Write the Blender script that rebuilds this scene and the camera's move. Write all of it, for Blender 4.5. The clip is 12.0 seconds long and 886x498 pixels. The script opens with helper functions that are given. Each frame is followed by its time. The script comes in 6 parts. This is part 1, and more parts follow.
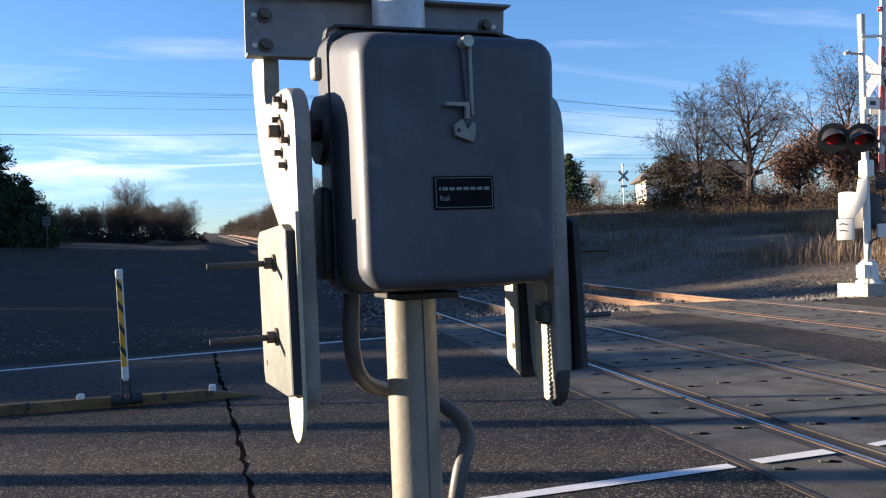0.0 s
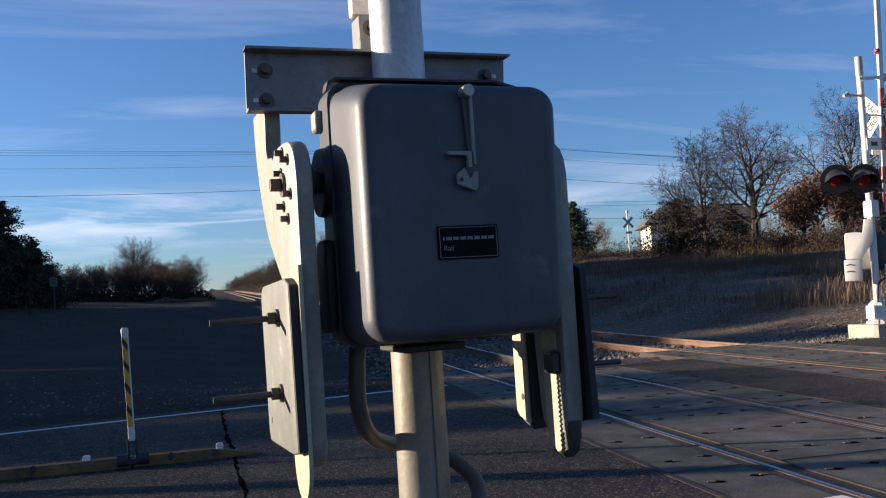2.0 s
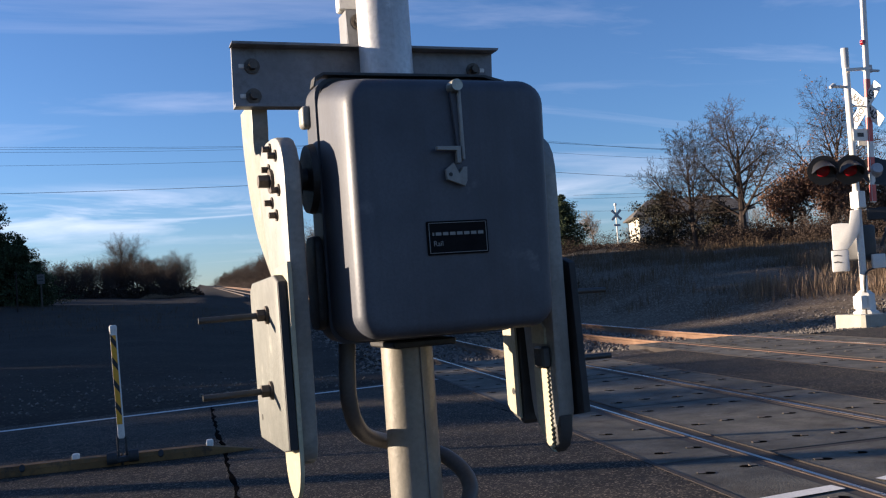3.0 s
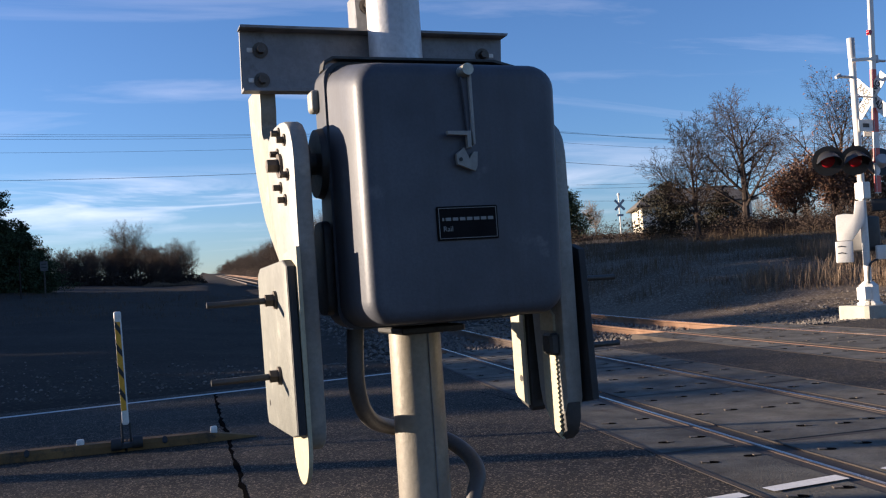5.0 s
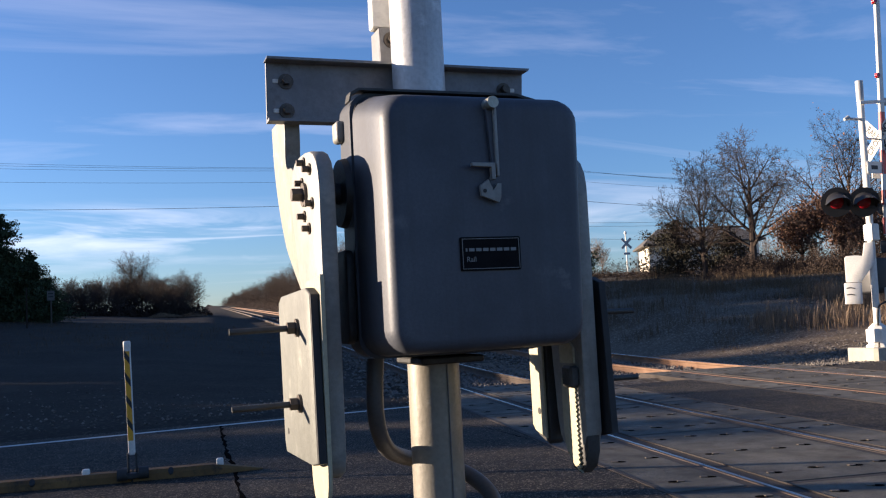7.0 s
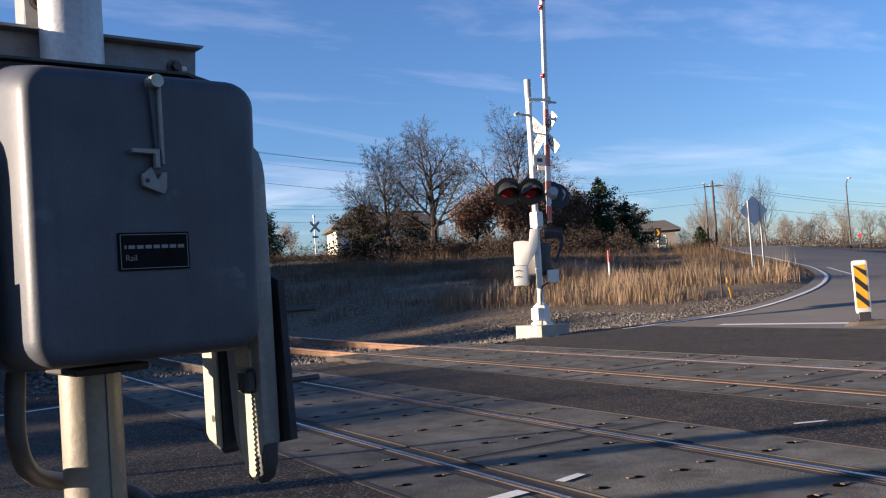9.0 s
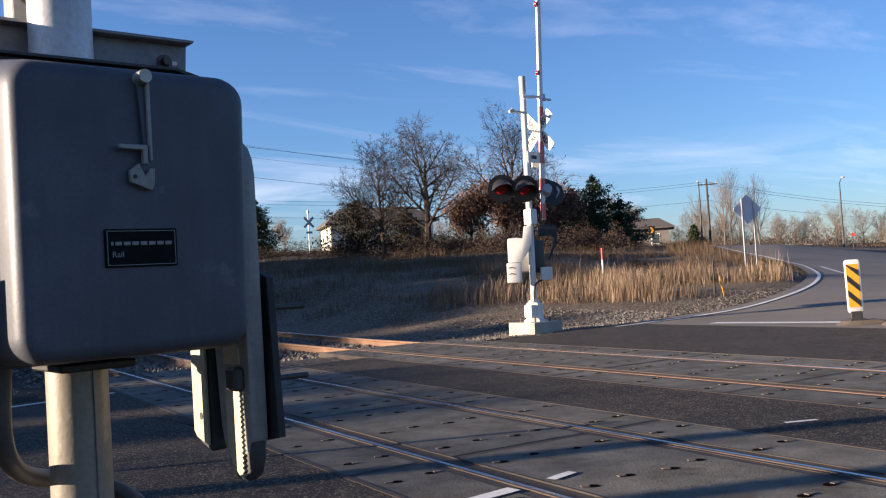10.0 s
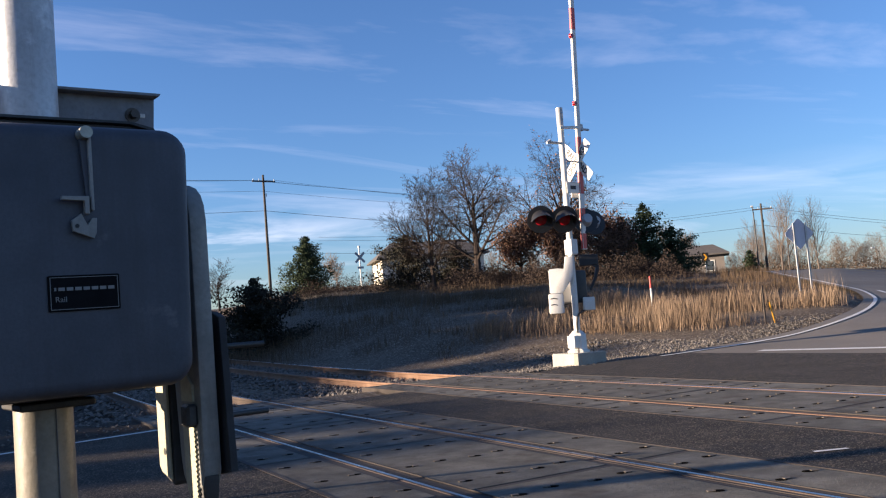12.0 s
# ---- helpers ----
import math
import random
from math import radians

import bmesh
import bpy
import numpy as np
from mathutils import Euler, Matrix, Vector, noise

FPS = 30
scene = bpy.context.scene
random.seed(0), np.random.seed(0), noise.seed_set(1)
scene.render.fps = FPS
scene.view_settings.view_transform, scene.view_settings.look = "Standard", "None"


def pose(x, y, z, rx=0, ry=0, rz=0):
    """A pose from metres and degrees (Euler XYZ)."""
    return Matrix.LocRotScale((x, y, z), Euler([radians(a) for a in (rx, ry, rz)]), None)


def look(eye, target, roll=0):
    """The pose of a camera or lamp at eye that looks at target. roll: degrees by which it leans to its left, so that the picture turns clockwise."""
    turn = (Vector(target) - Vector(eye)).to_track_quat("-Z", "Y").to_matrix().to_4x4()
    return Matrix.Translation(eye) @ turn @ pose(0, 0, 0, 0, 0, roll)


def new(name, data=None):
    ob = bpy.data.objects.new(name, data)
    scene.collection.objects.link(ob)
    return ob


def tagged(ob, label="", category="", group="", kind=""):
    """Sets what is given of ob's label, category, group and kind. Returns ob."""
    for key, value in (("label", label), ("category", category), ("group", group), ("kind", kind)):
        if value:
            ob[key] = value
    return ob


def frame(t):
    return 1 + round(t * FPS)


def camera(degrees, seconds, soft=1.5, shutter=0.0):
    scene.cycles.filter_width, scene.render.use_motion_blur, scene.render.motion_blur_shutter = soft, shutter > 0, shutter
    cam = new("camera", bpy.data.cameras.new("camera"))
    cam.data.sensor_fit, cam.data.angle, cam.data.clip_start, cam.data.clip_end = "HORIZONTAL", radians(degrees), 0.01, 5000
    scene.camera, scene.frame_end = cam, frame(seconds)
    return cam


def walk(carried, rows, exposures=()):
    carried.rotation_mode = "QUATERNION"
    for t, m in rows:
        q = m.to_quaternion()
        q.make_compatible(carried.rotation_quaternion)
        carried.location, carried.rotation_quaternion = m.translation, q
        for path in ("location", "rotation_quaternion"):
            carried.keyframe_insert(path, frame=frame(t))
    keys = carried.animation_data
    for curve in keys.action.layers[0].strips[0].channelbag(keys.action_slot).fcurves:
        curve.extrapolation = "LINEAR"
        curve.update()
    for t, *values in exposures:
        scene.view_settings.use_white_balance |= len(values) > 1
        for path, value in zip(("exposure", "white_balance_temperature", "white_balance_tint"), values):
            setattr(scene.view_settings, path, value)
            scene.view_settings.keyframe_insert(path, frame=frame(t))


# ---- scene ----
cam = camera(51.8, 12.0, 1.2)
PATH = [
    (0, (-3.184, -3.667, 1.239), (-2.796, -1.705, 1.235), -2.3),
    (0.5, (-3.181, -3.666, 1.254), (-2.801, -1.705, 1.349), -3.0),
    (1, (-3.178, -3.67, 1.245), (-2.797, -1.71, 1.37), -3.5),
    (1.5, (-3.177, -3.655, 1.248), (-2.793, -1.696, 1.375), -3.5),
    (2, (-3.176, -3.641, 1.238), (-2.796, -1.681, 1.346), -3.7),
    (2.5, (-3.171, -3.635, 1.238), (-2.781, -1.675, 1.329), -3.9),
    (3, (-3.176, -3.635, 1.242), (-2.773, -1.678, 1.335), -4.2),
    (5, (-3.19, -3.621, 1.235), (-2.794, -1.662, 1.305), -3.9),
    (5.5, (-3.191, -3.621, 1.235), (-2.804, -1.66, 1.311), -3.7),
    (6, (-3.194, -3.619, 1.232), (-2.82, -1.655, 1.306), -3.3),
    (6.5, (-3.197, -3.629, 1.228), (-2.825, -1.666, 1.329), -3.0),
    (7, (-3.231, -3.626, 1.224), (-2.844, -1.669, 1.373), -3.0),
    (7.5, (-3.271, -3.583, 1.233), (-2.719, -1.668, 1.395), -3.8),
    (7.7, (-3.257, -3.568, 1.245), (-2.574, -1.695, 1.396), -4.1),
    (9.3, (-3.152, -3.5, 1.262), (-2.128, -1.783, 1.329), -3.6),
    (9.5, (-3.157, -3.508, 1.259), (-2.13, -1.793, 1.324), -3.4),
    (10, (-3.144, -3.501, 1.266), (-2.12, -1.785, 1.328), -3.5),
    (10.5, (-3.156, -3.516, 1.261), (-2.135, -1.798, 1.338), -3.9),
    (11, (-3.134, -3.553, 1.26), (-2.125, -1.828, 1.342), -4.5),
    (11.5, (-3.033, -3.648, 1.257), (-2.006, -1.935, 1.363), -4.5),
    (12, (-2.945, -3.7, 1.255), (-2.02, -1.932, 1.396), -4.7),
]
walk(cam, [(t, look(eye, target, roll)) for t, eye, target, roll in PATH],
     [(0, 2.07, 6400, 20), (0.5, 1.60, 6300, 20), (1.0, 1.30, 6300, 20), (3, 1.54, 6350, 23), (7, 1.62, 6400, 24), (7.7, 1.62, 6300, 20), (9.3, 1.72, 6450, 24), (12, 1.74, 6450, 24)])

# ---- light ----
SUN_AZ = 161.0      # degrees counterclockwise from +x, towards the sun
SUN_EL = 10.0
world = bpy.data.worlds.new("sky")
scene.world = world
world.use_nodes = True
wn, wl = world.node_tree.nodes, world.node_tree.links
wn.clear()
w_out = wn.new("ShaderNodeOutputWorld")
w_bg = wn.new("ShaderNodeBackground")
w_sky = wn.new("ShaderNodeTexSky")
w_sky.sky_type = "NISHITA"
w_sky.sun_disc = False
w_sky.sun_elevation = radians(SUN_EL)
w_sky.sun_rotation = radians(90 - SUN_AZ)
w_sky.altitude = 250
w_sky.air_density, w_sky.dust_density, w_sky.ozone_density = 1.0, 0.3, 5.0
# thin cirrus streaks laid over the clear sky
w_co = wn.new("ShaderNodeTexCoord")
w_sep = wn.new("ShaderNodeSeparateXYZ")
wl.new(w_co.outputs["Generated"], w_sep.inputs[0])
w_up = wn.new("ShaderNodeMath"); w_up.operation = "MAXIMUM"; w_up.inputs[1].default_value = 0.02
wl.new(w_sep.outputs["Z"], w_up.inputs[0])
w_inv = wn.new("ShaderNodeMath"); w_inv.operation = "ADD"; w_inv.inputs[1].default_value = 0.12
wl.new(w_up.outputs[0], w_inv.inputs[0])
w_dx = wn.new("ShaderNodeMath"); w_dx.operation = "DIVIDE"
w_dy = wn.new("ShaderNodeMath"); w_dy.operation = "DIVIDE"
wl.new(w_sep.outputs["X"], w_dx.inputs[0]); wl.new(w_inv.outputs[0], w_dx.inputs[1])
wl.new(w_sep.outputs["Y"], w_dy.inputs[0]); wl.new(w_inv.outputs[0], w_dy.inputs[1])
w_cmb = wn.new("ShaderNodeCombineXYZ")
wl.new(w_dx.outputs[0], w_cmb.inputs[0]); wl.new(w_dy.outputs[0], w_cmb.inputs[1])
w_map = wn.new("ShaderNodeMapping")
w_map.inputs["Rotation"].default_value = (0, 0, radians(-58))
w_map.inputs["Scale"].default_value = (0.5, 1.7, 1)
wl.new(w_cmb.outputs[0], w_map.inputs[0])
w_noise = wn.new("ShaderNodeTexNoise")
w_noise.inputs["Scale"].default_value = 1.1
w_noise.inputs["Detail"].default_value = 7
w_noise.inputs["Roughness"].default_value = 0.58
w_noise.inputs["Distortion"].default_value = 0.5
wl.new(w_map.outputs[0], w_noise.inputs["Vector"])
w_ramp = wn.new("ShaderNodeValToRGB")
w_ramp.color_ramp.elements[0].position = 0.53
w_ramp.color_ramp.elements[0].color = (0, 0, 0, 1)
w_ramp.color_ramp.elements[1].position = 0.86
w_ramp.color_ramp.elements[1].color = (0.26, 0.26, 0.26, 1)
wl.new(w_noise.outputs["Fac"], w_ramp.inputs[0])
w_mix = wn.new("ShaderNodeMix"); w_mix.data_type = "RGBA"
wl.new(w_ramp.outputs[0], w_mix.inputs["Factor"])
wl.new(w_sky.outputs[0], w_mix.inputs["A"])
w_mix.inputs["B"].default_value = (7.5, 7.6, 8.0, 1)
# low cloud banks near the horizon
w_low = wn.new("ShaderNodeMapping")
w_low.inputs["Rotation"].default_value = (radians(6), radians(15), 0)
w_low.inputs["Scale"].default_value = (2.2, 2.2, 21)
wl.new(w_co.outputs["Generated"], w_low.inputs[0])
w_noise2 = wn.new("ShaderNodeTexNoise")
w_noise2.inputs["Scale"].default_value = 1.5
w_noise2.inputs["Detail"].default_value = 6
w_noise2.inputs["Roughness"].default_value = 0.55
w_noise2.inputs["Distortion"].default_value = 1.0
wl.new(w_low.outputs[0], w_noise2.inputs["Vector"])
w_ramp2 = wn.new("ShaderNodeValToRGB")
w_ramp2.color_ramp.elements[0].position = 0.47
w_ramp2.color_ramp.elements[0].color = (0, 0, 0, 1)
w_ramp2.color_ramp.elements[1].position = 0.72
w_ramp2.color_ramp.elements[1].color = (0.52, 0.52, 0.52, 1)
wl.new(w_noise2.outputs["Fac"], w_ramp2.inputs[0])
w_band = wn.new("ShaderNodeValToRGB")
w_band.color_ramp.elements[0].position, w_band.color_ramp.elements[0].color = 0.065, (0, 0, 0, 1)
w_band.color_ramp.elements[1].position, w_band.color_ramp.elements[1].color = 0.14, (0, 0, 0, 1)
w_peak = w_band.color_ramp.elements.new(0.10)
w_peak.color = (1, 1, 1, 1)
wl.new(w_sep.outputs["Z"], w_band.inputs[0])
w_lowfac = wn.new("ShaderNodeMath"); w_lowfac.operation = "MULTIPLY"
wl.new(w_ramp2.outputs[0], w_lowfac.inputs[0]); wl.new(w_band.outputs[0], w_lowfac.inputs[1])
# the banks thin out away from the sun
w_side = wn.new("ShaderNodeVectorMath"); w_side.operation = "DOT_PRODUCT"
w_side.inputs[1].default_value = (-0.5, 0.866, 0)
wl.new(w_co.outputs["Generated"], w_side.inputs[0])
w_fade = wn.new("ShaderNodeMapRange")
w_fade.inputs["From Min"].default_value, w_fade.inputs["From Max"].default_value, w_fade.inputs["To Min"].default_value = 0.5, 0.88, 0.12
wl.new(w_side.outputs["Value"], w_fade.inputs["Value"])
w_lowmul = wn.new("ShaderNodeMath"); w_lowmul.operation = "MULTIPLY"
wl.new(w_lowfac.outputs[0], w_lowmul.inputs[0]); wl.new(w_fade.outputs["Result"], w_lowmul.inputs[1])
w_mix2 = wn.new("ShaderNodeMix"); w_mix2.data_type = "RGBA"
wl.new(w_lowmul.outputs[0], w_mix2.inputs["Factor"])
wl.new(w_mix.outputs["Result"], w_mix2.inputs["A"])
w_mix2.inputs["B"].default_value = (11.0, 10.6, 10.4, 1)
wl.new(w_mix2.outputs["Result"], w_bg.inputs["Color"])
w_bg.inputs["Strength"].default_value = 0.065
wl.new(w_bg.outputs[0], w_out.inputs["Surface"])

sun_data = bpy.data.lights.new("sun", "SUN")
sun_data.energy, sun_data.angle, sun_data.color = 4.8, radians(0.5), (1.0, 0.87, 0.62)
sun = new("sun", sun_data)
_s = Vector((math.cos(radians(SUN_AZ)) * math.cos(radians(SUN_EL)), math.sin(radians(SUN_AZ)) * math.cos(radians(SUN_EL)), math.sin(radians(SUN_EL))))
sun.matrix_world = look(_s * 60, (0, 0, 0))


# ---- materials ----
def material(name, color, rough=0.6, metal=0.0, dark=None, scale=6.0, fine=60.0, bump=0.15, bump_scale=None, mix=0.5, stain=None, stain_at=0.6, stain_scale=1.5, vary=0.0, spec=0.5, space="Object", island=0.0, speck=None, speck_scale=90.0, speck_at=0.8, streak=None, streak_scale=22.0, streak_at=0.56):
    """A surface with two scales of variation: broad patches towards `dark`, fine grain, optional stains and a fine relief."""
    m = bpy.data.materials.new(name)
    m.use_nodes = True
    n, l = m.node_tree.nodes, m.node_tree.links
    b = n["Principled BSDF"]
    b.inputs["Roughness"].default_value = rough
    b.inputs["Metallic"].default_value = metal
    b.inputs["Specular IOR Level"].default_value = spec
    co = n.new("ShaderNodeTexCoord")
    vec = co.outputs[space] if space != "World" else n.new("ShaderNodeNewGeometry").outputs["Position"]
    dark = dark or tuple(c * 0.62 for c in color)

    def tex(s, detail=5.0, r=0.6):
        t = n.new("ShaderNodeTexNoise")
        t.inputs["Scale"].default_value, t.inputs["Detail"].default_value, t.inputs["Roughness"].default_value = s, detail, r
        l.new(vec, t.inputs["Vector"])
        return t.outputs["Fac"]

    def mixer(fac, a, c):
        x = n.new("ShaderNodeMix")
        x.data_type = "RGBA"
        for value, key in ((fac, "Factor"), (a, "A"), (c, "B")):
            if isinstance(value, (int, float)):
                x.inputs[key].default_value = value
            elif isinstance(value, tuple):
                x.inputs[key].default_value = (*value, 1)
            else:
                l.new(value, x.inputs[key])
        return x.outputs["Result"]

    def ramp(fac, lo, hi, top=1.0):
        r = n.new("ShaderNodeMapRange")
        r.inputs["From Min"].default_value, r.inputs["From Max"].default_value, r.inputs["To Max"].default_value = lo, hi, top
        l.new(fac, r.inputs["Value"])
        return r.outputs["Result"]

    broad, grain = tex(scale), tex(fine, 3.0)
    c = mixer(ramp(broad, 0.35, 0.7), color, dark)
    c = mixer(ramp(grain, 0.4, 0.75, mix), c, tuple(v * 0.55 for v in color))
    if stain:
        c = mixer(ramp(tex(stain_scale, 8.0, 0.68), stain_at, stain_at + 0.12, 0.85), c, stain)
    if streak:
        mp = n.new("ShaderNodeMapping")
        mp.inputs["Scale"].default_value = (1, 1, 0.09)
        l.new(vec, mp.inputs["Vector"])
        t = n.new("ShaderNodeTexNoise")
        t.inputs["Scale"].default_value, t.inputs["Detail"].default_value, t.inputs["Roughness"].default_value = streak_scale, 6.0, 0.65
        l.new(mp.outputs["Vector"], t.inputs["Vector"])
        c = mixer(ramp(t.outputs["Fac"], streak_at, streak_at + 0.2, 0.75), c, streak)
    if speck:
        v = n.new("ShaderNodeTexVoronoi")
        v.inputs["Scale"].default_value = speck_scale
        l.new(vec, v.inputs["Vector"])
        sep = n.new("ShaderNodeSeparateColor")
        l.new(v.outputs["Color"], sep.inputs[0])
        c = mixer(ramp(sep.outputs[0], speck_at, speck_at + 0.2), c, speck)
    if vary or island:
        h = n.new("ShaderNodeHueSaturation")
        src = n.new("ShaderNodeNewGeometry").outputs["Random Per Island"] if island else n.new("ShaderNodeObjectInfo").outputs["Random"]
        r = n.new("ShaderNodeMapRange")
        amount = island or vary
        r.inputs["To Min"].default_value, r.inputs["To Max"].default_value = 1 - amount, 1 + amount
        l.new(src, r.inputs["Value"])
        l.new(r.outputs["Result"], h.inputs["Value"])
        l.new(c, h.inputs["Color"])
        c = h.outputs["Color"]
    l.new(c, b.inputs["Base Color"])
    rr = n.new("ShaderNodeMapRange")
    rr.inputs["To Min"].default_value, rr.inputs["To Max"].default_value = max(0.02, rough - 0.12), min(1.0, rough + 0.12)
    l.new(broad, rr.inputs["Value"])
    l.new(rr.outputs["Result"], b.inputs["Roughness"])
    if bump:
        bn = n.new("ShaderNodeBump")
        bn.inputs["Strength"].default_value, bn.inputs["Distance"].default_value = bump, 0.01
        l.new(tex(bump_scale or fine, 4.0), bn.inputs["Height"])
        l.new(bn.outputs["Normal"], b.inputs["Normal"])
    return m


def plain(name, color, rough=0.5, metal=0.0, emit=0.0):
    m = bpy.data.materials.new(name)
    m.use_nodes = True
    b = m.node_tree.nodes["Principled BSDF"]
    b.inputs["Base Color"].default_value, b.inputs["Roughness"].default_value, b.inputs["Metallic"].default_value = (*color, 1), rough, metal
    if emit:
        b.inputs["Emission Color"].default_value, b.inputs["Emission Strength"].default_value = (*color, 1), emit
    return m


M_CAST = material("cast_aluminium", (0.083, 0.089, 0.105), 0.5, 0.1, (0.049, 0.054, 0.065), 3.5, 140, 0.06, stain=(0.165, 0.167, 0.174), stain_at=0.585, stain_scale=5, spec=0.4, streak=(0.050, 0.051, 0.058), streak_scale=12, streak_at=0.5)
M_PLATE = material("galvanised_plate", (0.30, 0.295, 0.27), 0.55, 0.1, (0.20, 0.197, 0.18), 10, 90, 0.12, stain=(0.35, 0.325, 0.275), stain_at=0.585, stain_scale=11, streak=(0.155, 0.143, 0.122), streak_scale=16, streak_at=0.58)
M_MAST = material("mast_aluminium", (0.31, 0.285, 0.235), 0.42, 0.1, (0.23, 0.21, 0.175), 7, 70, 0.12, stain=(0.40, 0.37, 0.31), stain_at=0.60, stain_scale=16, streak=(0.19, 0.17, 0.14), streak_scale=26, streak_at=0.56)
M_WPLATE = material("cream_cast_plate", (0.265, 0.257, 0.212), 0.55, 0.05, (0.18, 0.174, 0.143), 10, 90, 0.12, stain=(0.37, 0.36, 0.295), stain_at=0.57, stain_scale=11, streak=(0.165, 0.155, 0.125), streak_scale=16, streak_at=0.57)
M_SLEEVE = material("bright_mast_aluminium", (0.50, 0.50, 0.50), 0.45, 0.25, (0.40, 0.40, 0.405), 6, 70, 0.1, stain=(0.62, 0.62, 0.61), stain_at=0.58, stain_scale=12, streak=(0.26, 0.25, 0.24), streak_scale=24, streak_at=0.57)
# grey casting, its colour darkened because the weight's face catches less light
M_WGT = material("dim_grey_cast_weight", (0.165, 0.170, 0.150), 0.6, 0.05, (0.115, 0.118, 0.105), 9, 90, 0.14, stain=(0.25, 0.25, 0.215), stain_at=0.57, stain_scale=10, streak=(0.11, 0.108, 0.09), streak_scale=16, streak_at=0.57)
M_CHANNEL = material("weathered_channel", (0.205, 0.208, 0.217), 0.5, 0.1, (0.145, 0.147, 0.154), 9, 80, 0.14, stain=(0.10, 0.095, 0.09), stain_at=0.58, stain_scale=10, streak=(0.25, 0.24, 0.22), streak_scale=20, streak_at=0.62)
M_DARKSTEEL = material("dark_steel", (0.05, 0.048, 0.045), 0.5, 0.3, (0.03, 0.03, 0.03), 20, 120, 0.2)
M_WEIGHT = material("counterweight_edge", (0.06, 0.058, 0.056), 0.6, 0.1, (0.042, 0.041, 0.04), 12, 100, 0.2)
M_LUG = material("rusty_screw_lug", (0.17, 0.135, 0.10), 0.7, 0.1, (0.10, 0.078, 0.058), 20, 120, 0.2)
M_BOLT = material("bolt_steel", (0.12, 0.10, 0.085), 0.5, 0.6, (0.07, 0.06, 0.05), 30, 150, 0.2)
M_ROD = material("zinc_rod", (0.42, 0.41, 0.34), 0.4, 0.6, (0.3, 0.29, 0.24), 20, 200, 0.2)
M_RODDARK = material("weathered_zinc_rod", (0.075, 0.074, 0.07), 0.4, 0.4, (0.05, 0.05, 0.047), 20, 200, 0.3)
M_RUBBER = material("black_rubber", (0.03, 0.03, 0.032), 0.7, 0, (0.02, 0.02, 0.02), 10, 100, 0.15)
M_CONDUIT = material("grey_conduit", (0.085, 0.08, 0.077), 0.5, 0, (0.065, 0.062, 0.06), 10, 100, 0.15)
M_YELLOWSHIM = material("cream_shim", (0.46, 0.42, 0.29), 0.5, 0, (0.40, 0.36, 0.24), 10, 90, 0.1)
M_NAMEPLATE = material("nameplate_black", (0.006, 0.006, 0.007), 0.7, 0, (0.004, 0.004, 0.005), 30, 150, 0.03, spec=0.12)
M_LETTER = plain("etched_letters", (0.20, 0.20, 0.19), 0.5, 0.2)
M_WHITE = material("white_paint", (0.72, 0.70, 0.65), 0.5, 0, (0.62, 0.60, 0.55), 4, 50, 0.06, stain=(0.5, 0.44, 0.35), stain_at=0.70, stain_scale=5)
M_RED = material("red_sheeting", (0.62, 0.07, 0.05), 0.4, 0, (0.5, 0.06, 0.04), 5, 60, 0.03)
M_REDLENS = plain("red_lens", (0.30, 0.006, 0.012), 0.15)
M_BLACK = material("black_paint", (0.018, 0.018, 0.02), 0.55, 0, (0.012, 0.012, 0.014), 6, 60, 0.08)
M_GREY = material("grey_paint", (0.42, 0.43, 0.44), 0.5, 0.1, (0.34, 0.35, 0.36), 5, 60, 0.06)
# real panel stains, with dark patches deepened to show streaks of tree shade
M_CONCRETE = material("crossing_concrete", (0.158, 0.146, 0.121), 0.8, 0, (0.060, 0.055, 0.045), 2.6, 60, 0.45, speck=(0.08, 0.073, 0.063), speck_scale=60, speck_at=0.84, stain=(0.066, 0.050, 0.037), stain_at=0.54, stain_scale=2.3, vary=0.16, spec=0.2, space="World")
M_BASE = material("footing_concrete", (0.37, 0.345, 0.285), 0.8, 0, (0.29, 0.265, 0.215), 3, 40, 0.2, stain=(0.34, 0.3, 0.24), stain_at=0.63, stain_scale=4)
M_ASPHALT = material("worn_asphalt", (0.029, 0.025, 0.021), 0.84, 0, (0.015, 0.0135, 0.0122), 1.1, 45, 1.0, mix=1.0, spec=0.2, speck=(0.22, 0.175, 0.13), speck_scale=95, speck_at=0.80, stain=(0.060, 0.050, 0.039), stain_at=0.53, stain_scale=5.0, space="World", bump_scale=90)
M_GAPDARK = material("crack_gap", (0.010, 0.009, 0.008), 1.0, 0, (0.007, 0.006, 0.006), 8, 60, 0, spec=0.0)
M_LINE = material("road_paint", (0.72, 0.71, 0.68), 0.7, 0, (0.58, 0.57, 0.54), 3, 70, 0.1, stain=(0.28, 0.27, 0.25), stain_at=0.61, stain_scale=6, space="World")
M_LINEYELLOW = material("yellow_road_paint", (0.62, 0.40, 0.06), 0.7, 0, (0.5, 0.33, 0.06), 3, 70, 0.1, space="World")
M_RAILHEAD = material("polished_rail", (0.42, 0.42, 0.43), 0.28, 1.0, (0.30, 0.29, 0.29), 3, 60, 0.02, space="World")
M_RAILRUST = material("rusty_rail", (0.20, 0.110, 0.062), 0.8, 0, (0.13, 0.062, 0.032), 3, 70, 0.3, space="World")
M_RAILDARK = material("dark_rail_side", (0.085, 0.055, 0.038), 0.8, 0, (0.055, 0.037, 0.027), 3, 70, 0.3, space="World")
M_TIE = material("weathered_tie", (0.12, 0.095, 0.075), 0.85, 0, (0.07, 0.055, 0.045), 6, 60, 0.4, vary=0.25)
